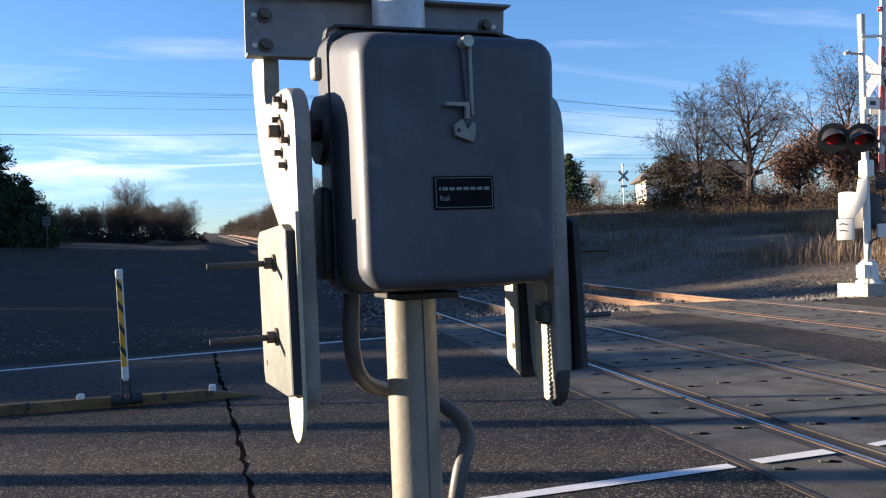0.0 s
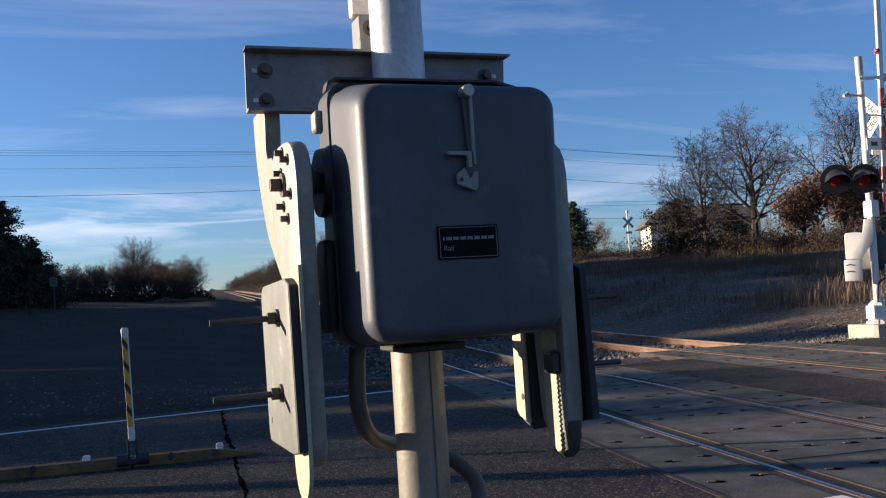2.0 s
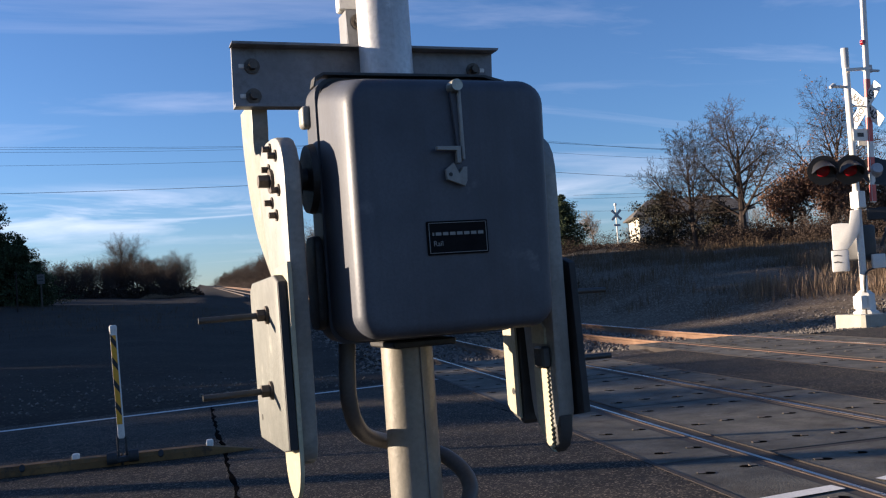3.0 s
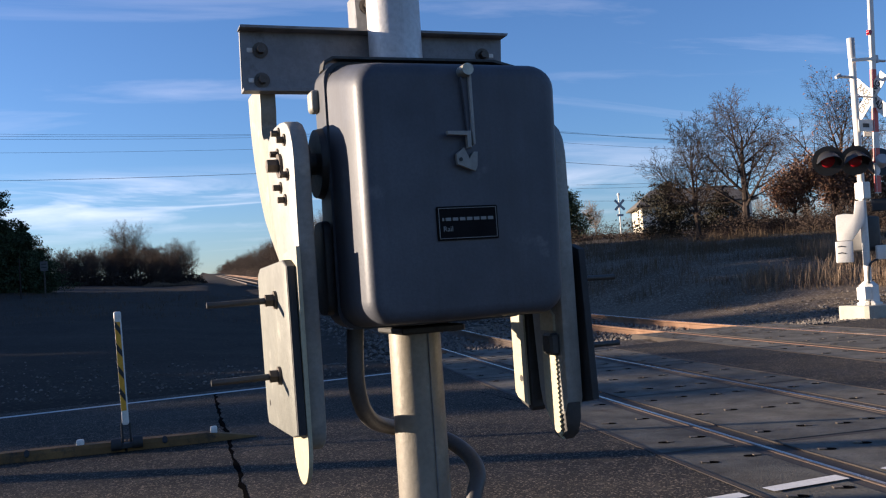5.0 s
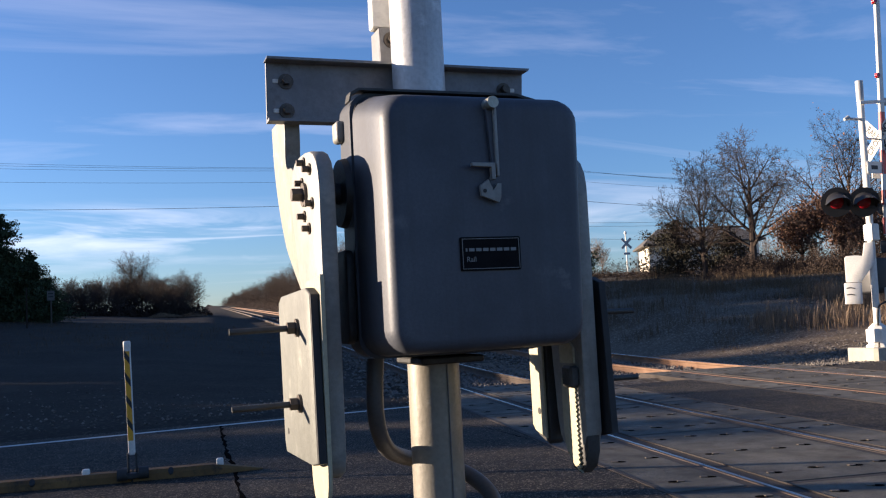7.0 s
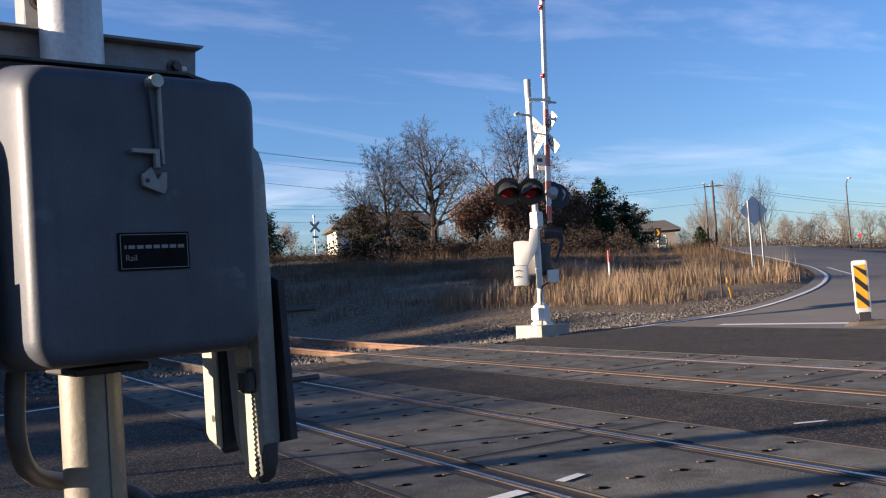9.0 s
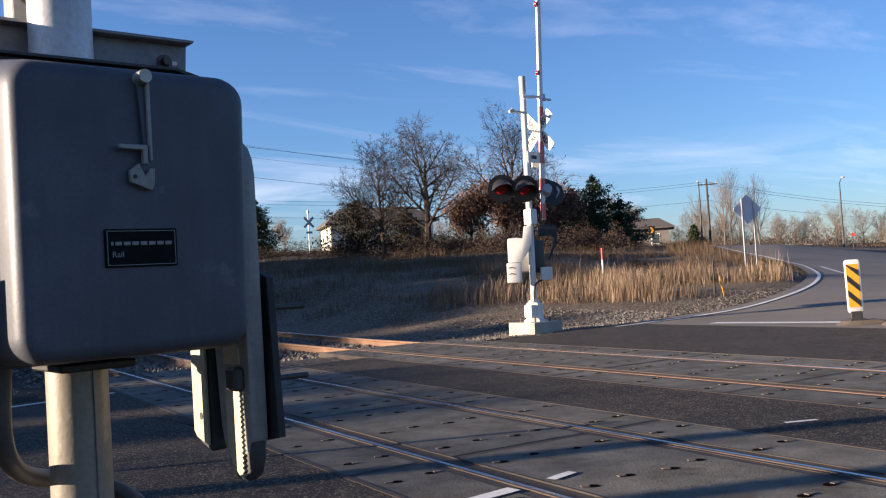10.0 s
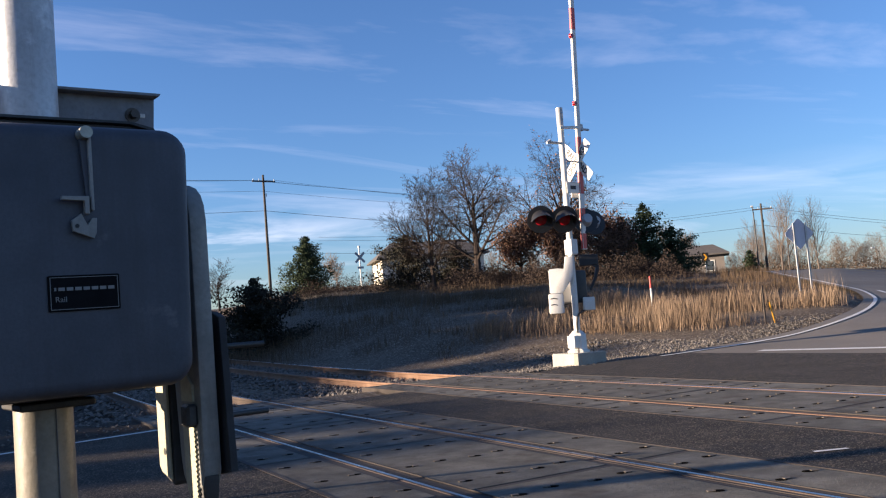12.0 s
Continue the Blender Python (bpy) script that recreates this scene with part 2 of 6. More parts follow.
M_BALLAST = material("ballast_stone", (0.15, 0.13, 0.11), 0.85, 0, (0.10, 0.086, 0.072), 10, 60, 0.3, island=0.45)
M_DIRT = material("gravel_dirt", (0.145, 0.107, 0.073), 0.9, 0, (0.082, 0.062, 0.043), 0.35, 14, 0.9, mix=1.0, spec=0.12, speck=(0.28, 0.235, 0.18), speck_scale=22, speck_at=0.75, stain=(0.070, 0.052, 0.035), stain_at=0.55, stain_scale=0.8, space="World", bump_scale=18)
# soil colour darkened to hold the tree shade over the left field
M_SHADESOIL = material("shade_dark_soil", (0.040, 0.032, 0.026), 0.95, 0, (0.025, 0.021, 0.017), 0.4, 16, 0.9, mix=1.0, spec=0.1, speck=(0.085, 0.072, 0.058), speck_scale=26, speck_at=0.84, stain=(0.052, 0.041, 0.030), stain_at=0.56, stain_scale=0.5, space="World", bump_scale=16)
M_ASPHALTFAR = material("bleached_asphalt", (0.205, 0.178, 0.148), 0.8, 0, (0.155, 0.135, 0.113), 0.3, 50, 0.4, mix=0.6, spec=0.2, speck=(0.2, 0.18, 0.15), speck_scale=60, speck_at=0.8, stain=(0.10, 0.088, 0.076), stain_at=0.6, stain_scale=0.35, space="World", bump_scale=60)
M_JOINT = material("rusty_joint_filler", (0.040, 0.028, 0.021), 0.85, 0, (0.022, 0.017, 0.014), 3, 60, 0.3, space="World")
M_BRUSH = material("pale_brush", (0.14, 0.10, 0.070), 0.85, 0, (0.095, 0.068, 0.048), 0.4, 9, 0, island=0.35, space="World", spec=0.2)
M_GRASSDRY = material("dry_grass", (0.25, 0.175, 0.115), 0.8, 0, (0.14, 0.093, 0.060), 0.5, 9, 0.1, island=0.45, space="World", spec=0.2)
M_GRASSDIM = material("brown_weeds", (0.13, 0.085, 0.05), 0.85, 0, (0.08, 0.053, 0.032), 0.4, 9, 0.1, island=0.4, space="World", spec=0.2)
M_BARK = material("bark", (0.040, 0.030, 0.025), 0.95, 0, (0.026, 0.020, 0.017), 4, 30, 0.5, spec=0.15)
M_OAK = material("oak_bark", (0.060, 0.044, 0.036), 0.95, 0, (0.038, 0.029, 0.024), 4, 30, 0.5, spec=0.15)
M_BARKPALE = material("pale_bark", (0.17, 0.13, 0.10), 0.9, 0, (0.115, 0.088, 0.068), 4, 30, 0.4)
M_LEAFBROWN = material("dead_leaves", (0.21, 0.115, 0.075), 0.85, 0, (0.12, 0.068, 0.046), 0.8, 12, 0, island=0.5, space="World", spec=0.15)
M_NEEDLE = material("conifer_needles", (0.045, 0.065, 0.03), 0.8, 0, (0.03, 0.045, 0.02), 0.7, 12, 0, island=0.5, space="World", spec=0.2)
M_CEDAR = material("cedar_foliage", (0.034, 0.032, 0.021), 0.8, 0, (0.022, 0.020, 0.014), 0.7, 12, 0, island=0.5, space="World", spec=0.2)
# thicket albedo lowered so that the colour holds the shade beneath the oaks
M_THICKET = material("shaded_bare_thicket", (0.060, 0.043, 0.034), 0.9, 0, (0.036, 0.027, 0.022), 0.3, 6, 0, island=0.4, space="World", spec=0.1)
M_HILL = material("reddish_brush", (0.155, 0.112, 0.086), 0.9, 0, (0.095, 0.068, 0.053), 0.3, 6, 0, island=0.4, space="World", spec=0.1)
M_SIGNBACK = material("bare_sign_back", (0.62, 0.62, 0.67), 0.45, 0.0, (0.56, 0.56, 0.61), 3, 50, 0.03)
M_WOODPOLE = material("pole_wood", (0.075, 0.059, 0.046), 0.9, 0, (0.05, 0.04, 0.031), 4, 40, 0.3)
M_YELLOW = material("amber_sheeting", (0.80, 0.37, 0.02), 0.45, 0, (0.66, 0.31, 0.02), 6, 70, 0.03)
M_STRIP = material("worn_yellow_kerb", (0.20, 0.108, 0.042), 0.8, 0, (0.11, 0.062, 0.028), 5, 60, 0.25, stain=(0.04, 0.03, 0.023), stain_at=0.53, stain_scale=6, spec=0.2)
M_SIDING = material("pale_siding", (0.70, 0.64, 0.52), 0.7, 0, (0.62, 0.56, 0.46), 1, 30, 0.1)
M_SIDINGGREY = material("brown_siding", (0.17, 0.145, 0.125), 0.8, 0, (0.14, 0.12, 0.105), 1, 30, 0.1)
M_ROOF = material("shingle_roof", (0.10, 0.088, 0.078), 0.9, 0, (0.07, 0.062, 0.056), 2, 20, 0.3)
M_GLASS = plain("window_glass", (0.04, 0.05, 0.06), 0.08)
M_LEG = material("galvanised_post", (0.48, 0.48, 0.46), 0.5, 0.3, (0.4, 0.4, 0.38), 5, 60, 0.05)
M_WIRE = plain("power_line", (0.03, 0.03, 0.035), 0.6)


# ---- mesh helpers ----
def part(name, bm, mat, parent=None, label="", smooth=False, local=None):
    """Links a bmesh as one mesh object, under a thing or under a part."""
    me = bpy.data.meshes.new(name)
    bm.normal_update()
    bm.to_mesh(me)
    bm.free()
    for m in mat if isinstance(mat, (list, tuple)) else (mat,):
        me.materials.append(m)
    if smooth:
        for p in me.polygons:
            p.use_smooth = True
        me.set_sharp_from_angle(angle=radians(38))
    ob = new(name, me)
    if parent:
        ob.parent = parent
    if local is not None:
        ob.matrix_basis = local
    if label:
        tagged(ob, label)
    return ob


def thing(name, m, label, category, group="", kind=""):
    ob = new(name)
    ob.empty_display_size = 0.2
    ob.matrix_basis = m
    return tagged(ob, label, category, group, kind)


def box(x0, x1, y0, y1, z0, z1, bevel=0.0, seg=2, bm=None):
    own = bmesh.new()
    bmesh.ops.create_cube(own, size=1, matrix=Matrix.Translation(((x0 + x1) / 2, (y0 + y1) / 2, (z0 + z1) / 2)) @ Matrix.Diagonal((x1 - x0, y1 - y0, z1 - z0, 1)))
    if bevel:
        bmesh.ops.bevel(own, geom=own.edges[:], offset=bevel, segments=seg, profile=0.5, affect="EDGES")
    return join(bm, own)


def join(bm, own):
    if bm is None:
        return own
    me = bpy.data.meshes.new("tmp")
    own.to_mesh(me)
    own.free()
    bm.from_mesh(me)
    bpy.data.meshes.remove(me)
    return bm


def rod(p0, p1, r0, r1=None, seg=12, bm=None, caps=True):
    own = bm if bm is not None else bmesh.new()
    p0, p1 = Vector(p0), Vector(p1)
    r1 = r0 if r1 is None else r1
    q = (p1 - p0).to_track_quat("Z", "Y").to_matrix()
    rings = []
    for p, r in ((p0, r0), (p1, r1)):
        rings.append([own.verts.new(p + q @ Vector((r * math.cos(2 * math.pi * i / seg), r * math.sin(2 * math.pi * i / seg), 0))) for i in range(seg)])
    for i in range(seg):
        j = (i + 1) % seg
        own.faces.new((rings[0][i], rings[0][j], rings[1][j], rings[1][i]))
    if caps:
        own.faces.new(rings[0][::-1])
        own.faces.new(rings[1])
    return own


def tube(points, r, seg=12, bm=None, caps=True):
    """A tube along a smooth line of points; r may be a list of radii."""
    own = bm if bm is not None else bmesh.new()
    pts = [Vector(p) for p in points]
    rings, up = [], Vector((0.13, 0.21, 0.97))
    for k, p in enumerate(pts):
        d = (pts[min(k + 1, len(pts) - 1)] - pts[max(k - 1, 0)]).normalized()
        side = d.cross(up)
        side = (side if side.length > 1e-4 else d.cross(Vector((1, 0, 0)))).normalized()
        up = side.cross(d).normalized()
        rr = r[k] if isinstance(r, (list, tuple)) else r
        rings.append([own.verts.new(p + rr * (side * math.cos(2 * math.pi * i / seg) + up * math.sin(2 * math.pi * i / seg))) for i in range(seg)])
    for a, b in zip(rings, rings[1:]):
        for i in range(seg):
            j = (i + 1) % seg
            own.faces.new((a[i], a[j], b[j], b[i]))
    if caps:
        own.faces.new(rings[0][::-1])
        own.faces.new(rings[-1])
    return own


def spline(points, n=8):
    """Catmull-Rom points through the given ones."""
    p = [Vector(q) for q in points]
    p = [2 * p[0] - p[1], *p, 2 * p[-1] - p[-2]]
    out = []
    for k in range(1, len(p) - 2):
        a, b, c, d = p[k - 1 : k + 3]
        for i in range(n):
            t = i / n
            out.append(0.5 * (2 * b + (c - a) * t + (2 * a - 5 * b + 4 * c - d) * t * t + (3 * b - a - 3 * c + d) * t ** 3))
    return [*out, p[-2]]


def slab(poly, axis, lo, hi, bevel=0.0, bm=None, seg=2):
    """A flat plate: the outline poly, extruded along an axis from lo to hi. For x the outline is (y, z), for y (x, z), for z (x, y)."""
    own = bmesh.new()
    put = {"x": lambda a, b, c: (c, a, b), "y": lambda a, b, c: (a, c, b), "z": lambda a, b, c: (a, b, c)}[axis]
    low = [own.verts.new(put(a, b, lo)) for a, b in poly]
    high = [own.verts.new(put(a, b, hi)) for a, b in poly]
    own.faces.new(low)
    own.faces.new(high)
    for i in range(len(poly)):
        j = (i + 1) % len(poly)
        own.faces.new((low[i], low[j], high[j], high[i]))
    bmesh.ops.recalc_face_normals(own, faces=own.faces[:])
    if bevel:
        rim = [e for e in own.edges if any(len(f.verts) == len(poly) for f in e.link_faces) and len(e.link_faces) == 2]
        bmesh.ops.bevel(own, geom=rim, offset=bevel, segments=seg, profile=0.5, affect="EDGES")
    return join(bm, own)


def arc(cx, cy, r, a0, a1, n=8):
    return [(cx + r * math.cos(radians(a0 + (a1 - a0) * i / n)), cy + r * math.sin(radians(a0 + (a1 - a0) * i / n))) for i in range(n + 1)]


def round_rect(x0, x1, y0, y1, r, n=5):
    return arc(x1 - r, y1 - r, r, 0, 90, n) + arc(x0 + r, y1 - r, r, 90, 180, n) + arc(x0 + r, y0 + r, r, 180, 270, n) + arc(x1 - r, y0 + r, r, 270, 360, n)


def loft(sections, bm=None, cap0=True, cap1=True):
    """A skin through outlines with equal numbers of 3D points."""
    own = bm if bm is not None else bmesh.new()
    rings = [[own.verts.new(p) for p in s] for s in sections]
    for a, b in zip(rings, rings[1:]):
        for i in range(len(a)):
            j = (i + 1) % len(a)
            own.faces.new((a[i], a[j], b[j], b[i]))
    if cap0:
        own.faces.new(rings[0][::-1])
    if cap1:
        own.faces.new(rings[-1])
    bmesh.ops.recalc_face_normals(own, faces=own.faces[:])
    return own


def bolt_head(p, axis, r=0.012, h=0.014):
    d = Vector(axis).normalized()
    bm = rod(p, Vector(p) + d * h * 0.25, r * 1.7, None, 14)
    rod(Vector(p) + d * h * 0.2, Vector(p) + d * (h + 0.004), r, r * 0.95, 6, bm)
    return bm


def bars(parent, name, items, mat):
    for a, b, c, d, e, f in items:
        part(name, box(a, b, c, d, e, f), mat, parent)


def letters(text, size, m, mat, name, parent, thick=0.001, align="LEFT", squeeze=1.0, bold=0.0):
    cu = bpy.data.curves.new(name, "FONT")
    cu.body, cu.size, cu.extrude, cu.align_x, cu.align_y = text, size, thick, align, "CENTER"
    cu.offset = bold
    tmp = new(name + "_tmp", cu)
    bpy.context.view_layer.update()
    me = bpy.data.meshes.new_from_object(tmp.evaluated_get(bpy.context.evaluated_depsgraph_get()))
    bpy.data.objects.remove(tmp)
    me.materials.clear()
    me.materials.append(mat)
    ob = new(name, me)
    ob.parent = parent
    ob.matrix_basis = m @ Matrix.Diagonal((squeeze, 1, 1, 1))
    return ob


# ---- ground, road and tracks ----
EYE = (-3.17, -3.6)


def mid(v, lo, hi):
    t = min(1.0, max(0.0, (v - lo) / (hi - lo)))
    return t * t * (3 - 2 * t)


def track_z(y):
    t = max(0.0, y - 14)
    return 0.0275 * t * t / (t + 18)


def track_x(y):
    t = max(0.0, y - 18)
    return -0.062 * t * t / (t + 45)


PROFILES = [
    (-180, [(0, 0), (20, 0), (400, 4)]),
    (-60, [(0, 0), (14, 0), (60, 1.0), (400, 8)]),
    (-16, [(0, 0), (13, -0.05), (30, 0.55), (80, 2.9), (110, 4.1), (500, 14)]),
    (-5, [(0, 0), (13, -0.05), (30, 0.4), (80, 2.0), (500, 12)]),
    (9, [(0, 0), (15, -0.05), (30, 0.2), (80, 1.9), (500, 12)]),
    (20, [(0, 0), (21, 0), (29, 0.25), (44, 1.7), (62, 3.0), (95, 5.0), (500, 16)]),
    (36, [(0, 0), (21, 0), (29, 0.42), (44, 1.75), (62, 2.9), (95, 4.6), (500, 14)]),
    (44, [(0, 0), (20, 0), (30, 0.5), (66, 2.5), (100, 3.2), (500, 8)]),
    (51, [(0, 0), (21, 0), (38, 0.95), (66, 2.1), (100, 2.6), (500, 7)]),
    (57, [(0, 0), (21, 0), (45, 0.7), (66, 0.95), (100, 1.1), (500, 5)]),
    (80, [(0, 0), (21, 0), (45, 0.4), (90, 0.6), (500, 5)]),
    (180, [(0, 0), (20, 0), (400, 4)]),
]


def along(profile, r):
    for (r0, z0), (r1, z1) in zip(profile, profile[1:]):
        if r <= r1:
            return z0 + (z1 - z0) * (r - r0) / (r1 - r0)
    return profile[-1][1]


def land(x, y):
    """The height of the bare land."""
    dx, dy = x - EYE[0], y - EYE[1]
    r, a = math.hypot(dx, dy), math.degrees(math.atan2(dx, dy))
    for (a0, p0), (a1, p1) in zip(PROFILES, PROFILES[1:]):
        if a <= a1:
            k = (a - a0) / (a1 - a0)
            return along(p0, r) * (1 - k) + along(p1, r) * k
    return 0.0


def ground_z(x, y):
    z = land(x, y)
    if y > 8:
        gap = min(abs(x - track_x(y) - 0.75), abs(x - track_x(y) - 5.0))
        k = mid(gap, 2.2, 7.5)
        z = (track_z(y) - 0.22 * mid(y, 11, 15)) * (1 - k) + z * k
    return z


def rough_z(x, y):
    z = ground_z(x, y)
    d = math.hypot(x - EYE[0], y - EYE[1])
    if on_road(x, y, 0.6):
        return z - 0.12
    return z - 0.03 + 0.05 * mid(d, 12, 25) * noise.noise((x * 0.6, y * 0.6, 3.1)) + 0.16 * mid(d, 24, 50) * noise.noise((x * 0.13, y * 0.13, 7.7))


# the far road's left edge line, from the crossing on
EDGE = [(9.0, 11.2), (10.55, 11.3), (11.8, 11.2), (13.3, 11.3), (14.7, 11.65), (16.7, 12.4), (19.0, 13.55), (21.3, 14.95), (23.6, 16.6), (25.6, 18.4), (27.3, 20.2), (29.7, 23.1), (33.4, 27.2), (39.7, 34.6), (60.0, 58.0)]
EDGE = [(p.x, p.y) for p in spline([(*p, 0) for p in EDGE], 6)]


def road_left(x):
    """The y of the road's left border at x."""
    if x <= EDGE[0][0]:
        x0, y0 = -7.0, 7.75
        return y0 + (x - x0) * (EDGE[0][1] - y0) / (EDGE[0][0] - x0)
    for (x0, y0), (x1, y1) in zip(EDGE, EDGE[1:]):
        if x <= x1:
            return y0 + (y1 - y0) * (x - x0) / (x1 - x0)
    return EDGE[-1][1]


def road_right(x):
    return -14 if x < 14 else -14 + (x - 14) * 0.95


def on_road(x, y, grow=0.0):
    return -60 < x < 60 and road_right(x) - grow < y < road_left(x) + 0.45 + grow


def sheet(name, xs, ys, height, mat, label, category):
    verts = [(x, y, height(x, y)) for y in ys for x in xs]
    w = len(xs)
    faces = [(j * w + i, j * w + i + 1, (j + 1) * w + i + 1, (j + 1) * w + i) for j in range(len(ys) - 1) for i in range(w - 1)]
    me = bpy.data.meshes.new(name)
    me.from_pydata(verts, [], faces)
    me.materials.append(mat)
    me.shade_smooth()
    return tagged(new(name, me), label, category, kind="structure")


def steps(near, far, fine, n):
    """Grid lines that are `fine` apart out to `near` and spread out to `far`."""
    k = int(near / fine)
    inner = [i * fine for i in range(-k, k + 1)]
    ratio = (far / near) ** (1 / n)
    outer = [near * ratio ** (i + 1) for i in range(n)]
    return [-o for o in outer[::-1]] + inner + outer


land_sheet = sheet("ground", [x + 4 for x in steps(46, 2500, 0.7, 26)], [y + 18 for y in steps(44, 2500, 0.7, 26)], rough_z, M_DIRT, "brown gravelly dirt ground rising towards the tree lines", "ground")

# left of a bearing the ground turns darker, the field's shade in its colour
land_sheet.data.materials.append(M_SHADESOIL)
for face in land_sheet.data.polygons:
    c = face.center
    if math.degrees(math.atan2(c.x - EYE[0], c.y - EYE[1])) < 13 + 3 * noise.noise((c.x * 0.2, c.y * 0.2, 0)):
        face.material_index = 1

# road surface in three strips, left open where the tracks run
def road_strip(name, x_from, x_to, n, parent, mat):
    verts, faces, rows = [], [], 46
    for i in range(n + 1):
        x = x_from + (x_to - x_from) * i / n
        a, b = road_right(x), road_left(x) + 0.45
        for j in range(rows + 1):
            y = a + (b - a) * (j / rows)
            verts.append((x, y, ground_z(x, y) - 0.003 if x > 8 else -0.003))
    for i in range(n):
        for j in range(rows):
            k = i * (rows + 1) + j
            faces.append((k, k + rows + 1, k + rows + 2, k + 1))
    me = bpy.data.meshes.new(name)
    me.from_pydata(verts, [], faces)
    me.materials.append(mat)
    me.shade_smooth()
    ob = new(name, me)
    ob.parent = parent
    return ob


road = thing("road", Matrix(), "worn dark grey asphalt road over the rail crossing", "road", kind="structure")
T1, T2 = 0.0, 4.249      # the near rail of each track
road_strip("asphalt", -60, T1 - 0.68, 60, road, M_ASPHALT)
road_strip("asphalt", T1 + 2.185, T2 - 0.68, 4, road, M_ASPHALT)
road_strip("asphalt", T2 + 2.185, 10.6, 10, road, M_ASPHALT)
# far strip: bleached asphalt, made paler still for the sunlight on it
road_strip("bleached_asphalt", 10.6, 60, 100, road, M_ASPHALTFAR)


def ribbon(name, pts, width, mat, parent, lift=0.0, wobble=0.0):
    bm = bmesh.new()
    rows = []
    for k, p in enumerate(pts):
        a, b = pts[max(k - 1, 0)], pts[min(k + 1, len(pts) - 1)]
        d = Vector((b[0] - a[0], b[1] - a[1])).normalized()
        w = width / 2 * (1 + wobble * random.uniform(-1, 1))
        rows.append([bm.verts.new((p[0] - d.y * s * w, p[1] + d.x * s * w, max(ground_z(p[0] - d.y * s * w, p[1] + d.x * s * w), -0.0) + lift)) for s in (-1, 1)])
    for a, b in zip(rows, rows[1:]):
        bm.faces.new((a[0], a[1], b[1], b[0]))
    return part(name, bm, mat, parent)


def spline2(pts):
    return [(p.x, p.y) for p in spline([(*p, 0) for p in pts], 8)]


def line_pts(a, b, n):
    return [(a[0] + (b[0] - a[0]) * i / n, a[1] + (b[1] - a[1]) * i / n) for i in range(n + 1)]


markings = thing("road_markings", Matrix(), "white and yellow painted road lines, worn thin", "road markings", kind="structure")
ribbon("edge_line", line_pts((-16.0, 5.27), (-0.75, 9.27), 16), 0.12, M_LINE, markings, 0.002, 0.1)
ribbon("edge_line", line_pts((-2.9, 0.55), (-0.75, 0.86), 8), 0.10, M_LINE, markings, 0.002, 0.1)
ribbon("edge_line", line_pts((-0.6, 0.88), (-0.1, 0.955), 3), 0.10, M_LINE, markings, 0.006, 0.1)
ribbon("edge_line", line_pts((0.2, 1.0), (0.42, 1.06), 2), 0.07, M_LINE, markings, 0.006, 0.1)
ribbon("edge_line", EDGE[3:], 0.11, M_LINE, markings, 0.012, 0.08)
ribbon("stop_line", line_pts((11.05, 9.75), (11.62, 7.1), 8), 0.32, M_LINE, markings, 0.006, 0.03)
ribbon("lane_dash", line_pts((24.4, 16.0), (27.2, 19.2), 6), 0.14, M_LINE, markings, 0.012)
ribbon("lane_dash", line_pts((2.61, 1.22), (2.86, 1.12), 2), 0.05, M_LINE, markings, 0.003)
ribbon("centre_line", spline2([(30, 11.0), (42, 23.5), (46.5, 30.0), (47.5, 35.0), (50, 42)]), 0.16, M_LINEYELLOW, markings, 0.015)

# the jagged crack across the asphalt
def crack(pts, width, n):
    out = []
    for a, b in zip(pts, pts[1:]):
        for i in range(n):
            t = i / n
            out.append((a[0] + (b[0] - a[0]) * t + random.uniform(-0.016, 0.016), a[1] + (b[1] - a[1]) * t))
    ribbon("crack", out, width, M_GAPDARK, road, -0.002, 0.65)


crack([(-3.84, 8.5), (-3.72, 6.6), (-3.57, 4.9), (-3.42, 3.0), (-3.31, 1.4), (-3.2, -0.5)], 0.034, 13)
crack([(-1.5, 7.4), (-0.9, 6.2), (-0.75, 5.0)], 0.012, 12)

# rails: one swept profile each
RAIL = [(-0.075, -0.175), (-0.075, -0.163), (-0.02, -0.145), (-0.009, -0.12), (-0.009, -0.05), (-0.036, -0.037), (-0.037, -0.010), (-0.030, -0.001), (-0.008, -0.0005), (0.022, -0.0005), (0.030, -0.001), (0.037, -0.010), (0.036, -0.037), (0.009, -0.05), (0.009, -0.12), (0.02, -0.145), (0.075, -0.163), (0.075, -0.175)]


def rail_ys():
    ys, y, d = [-24.0], -24.0, 2.0
    while y < 420:
        d = 2.0 if y < 60 else d * 1.06
        y += d
        ys.append(y)
    return ys


def rail(x, worn, dark, parent):
    bm = bmesh.new()
    rings = []
    for y in rail_ys():
        rings.append([bm.verts.new((x + track_x(y) + a, y, track_z(y) + b)) for a, b in RAIL])
    for a, b in zip(rings, rings[1:]):
        for i in range(len(RAIL)):
            j = (i + 1) % len(RAIL)
            f = bm.faces.new((a[i], b[i], b[j], a[j]))
            f.material_index = 1 if i == 8 or (worn and not dark and 7 <= i <= 9) else 0
    bmesh.ops.recalc_face_normals(bm, faces=bm.faces[:])
    return part("rail", bm, [M_RAILDARK if dark else M_RAILRUST, M_RAILHEAD if worn else M_RAILRUST], parent)


def tie_mesh():
    bm = box(-1.3, 1.3, -0.115, 0.115, -0.18, 0.0, 0.012, 1)
    me = bpy.data.meshes.new("tie")
    bm.to_mesh(me)
    bm.free()
    me.materials.append(M_TIE)
    return me


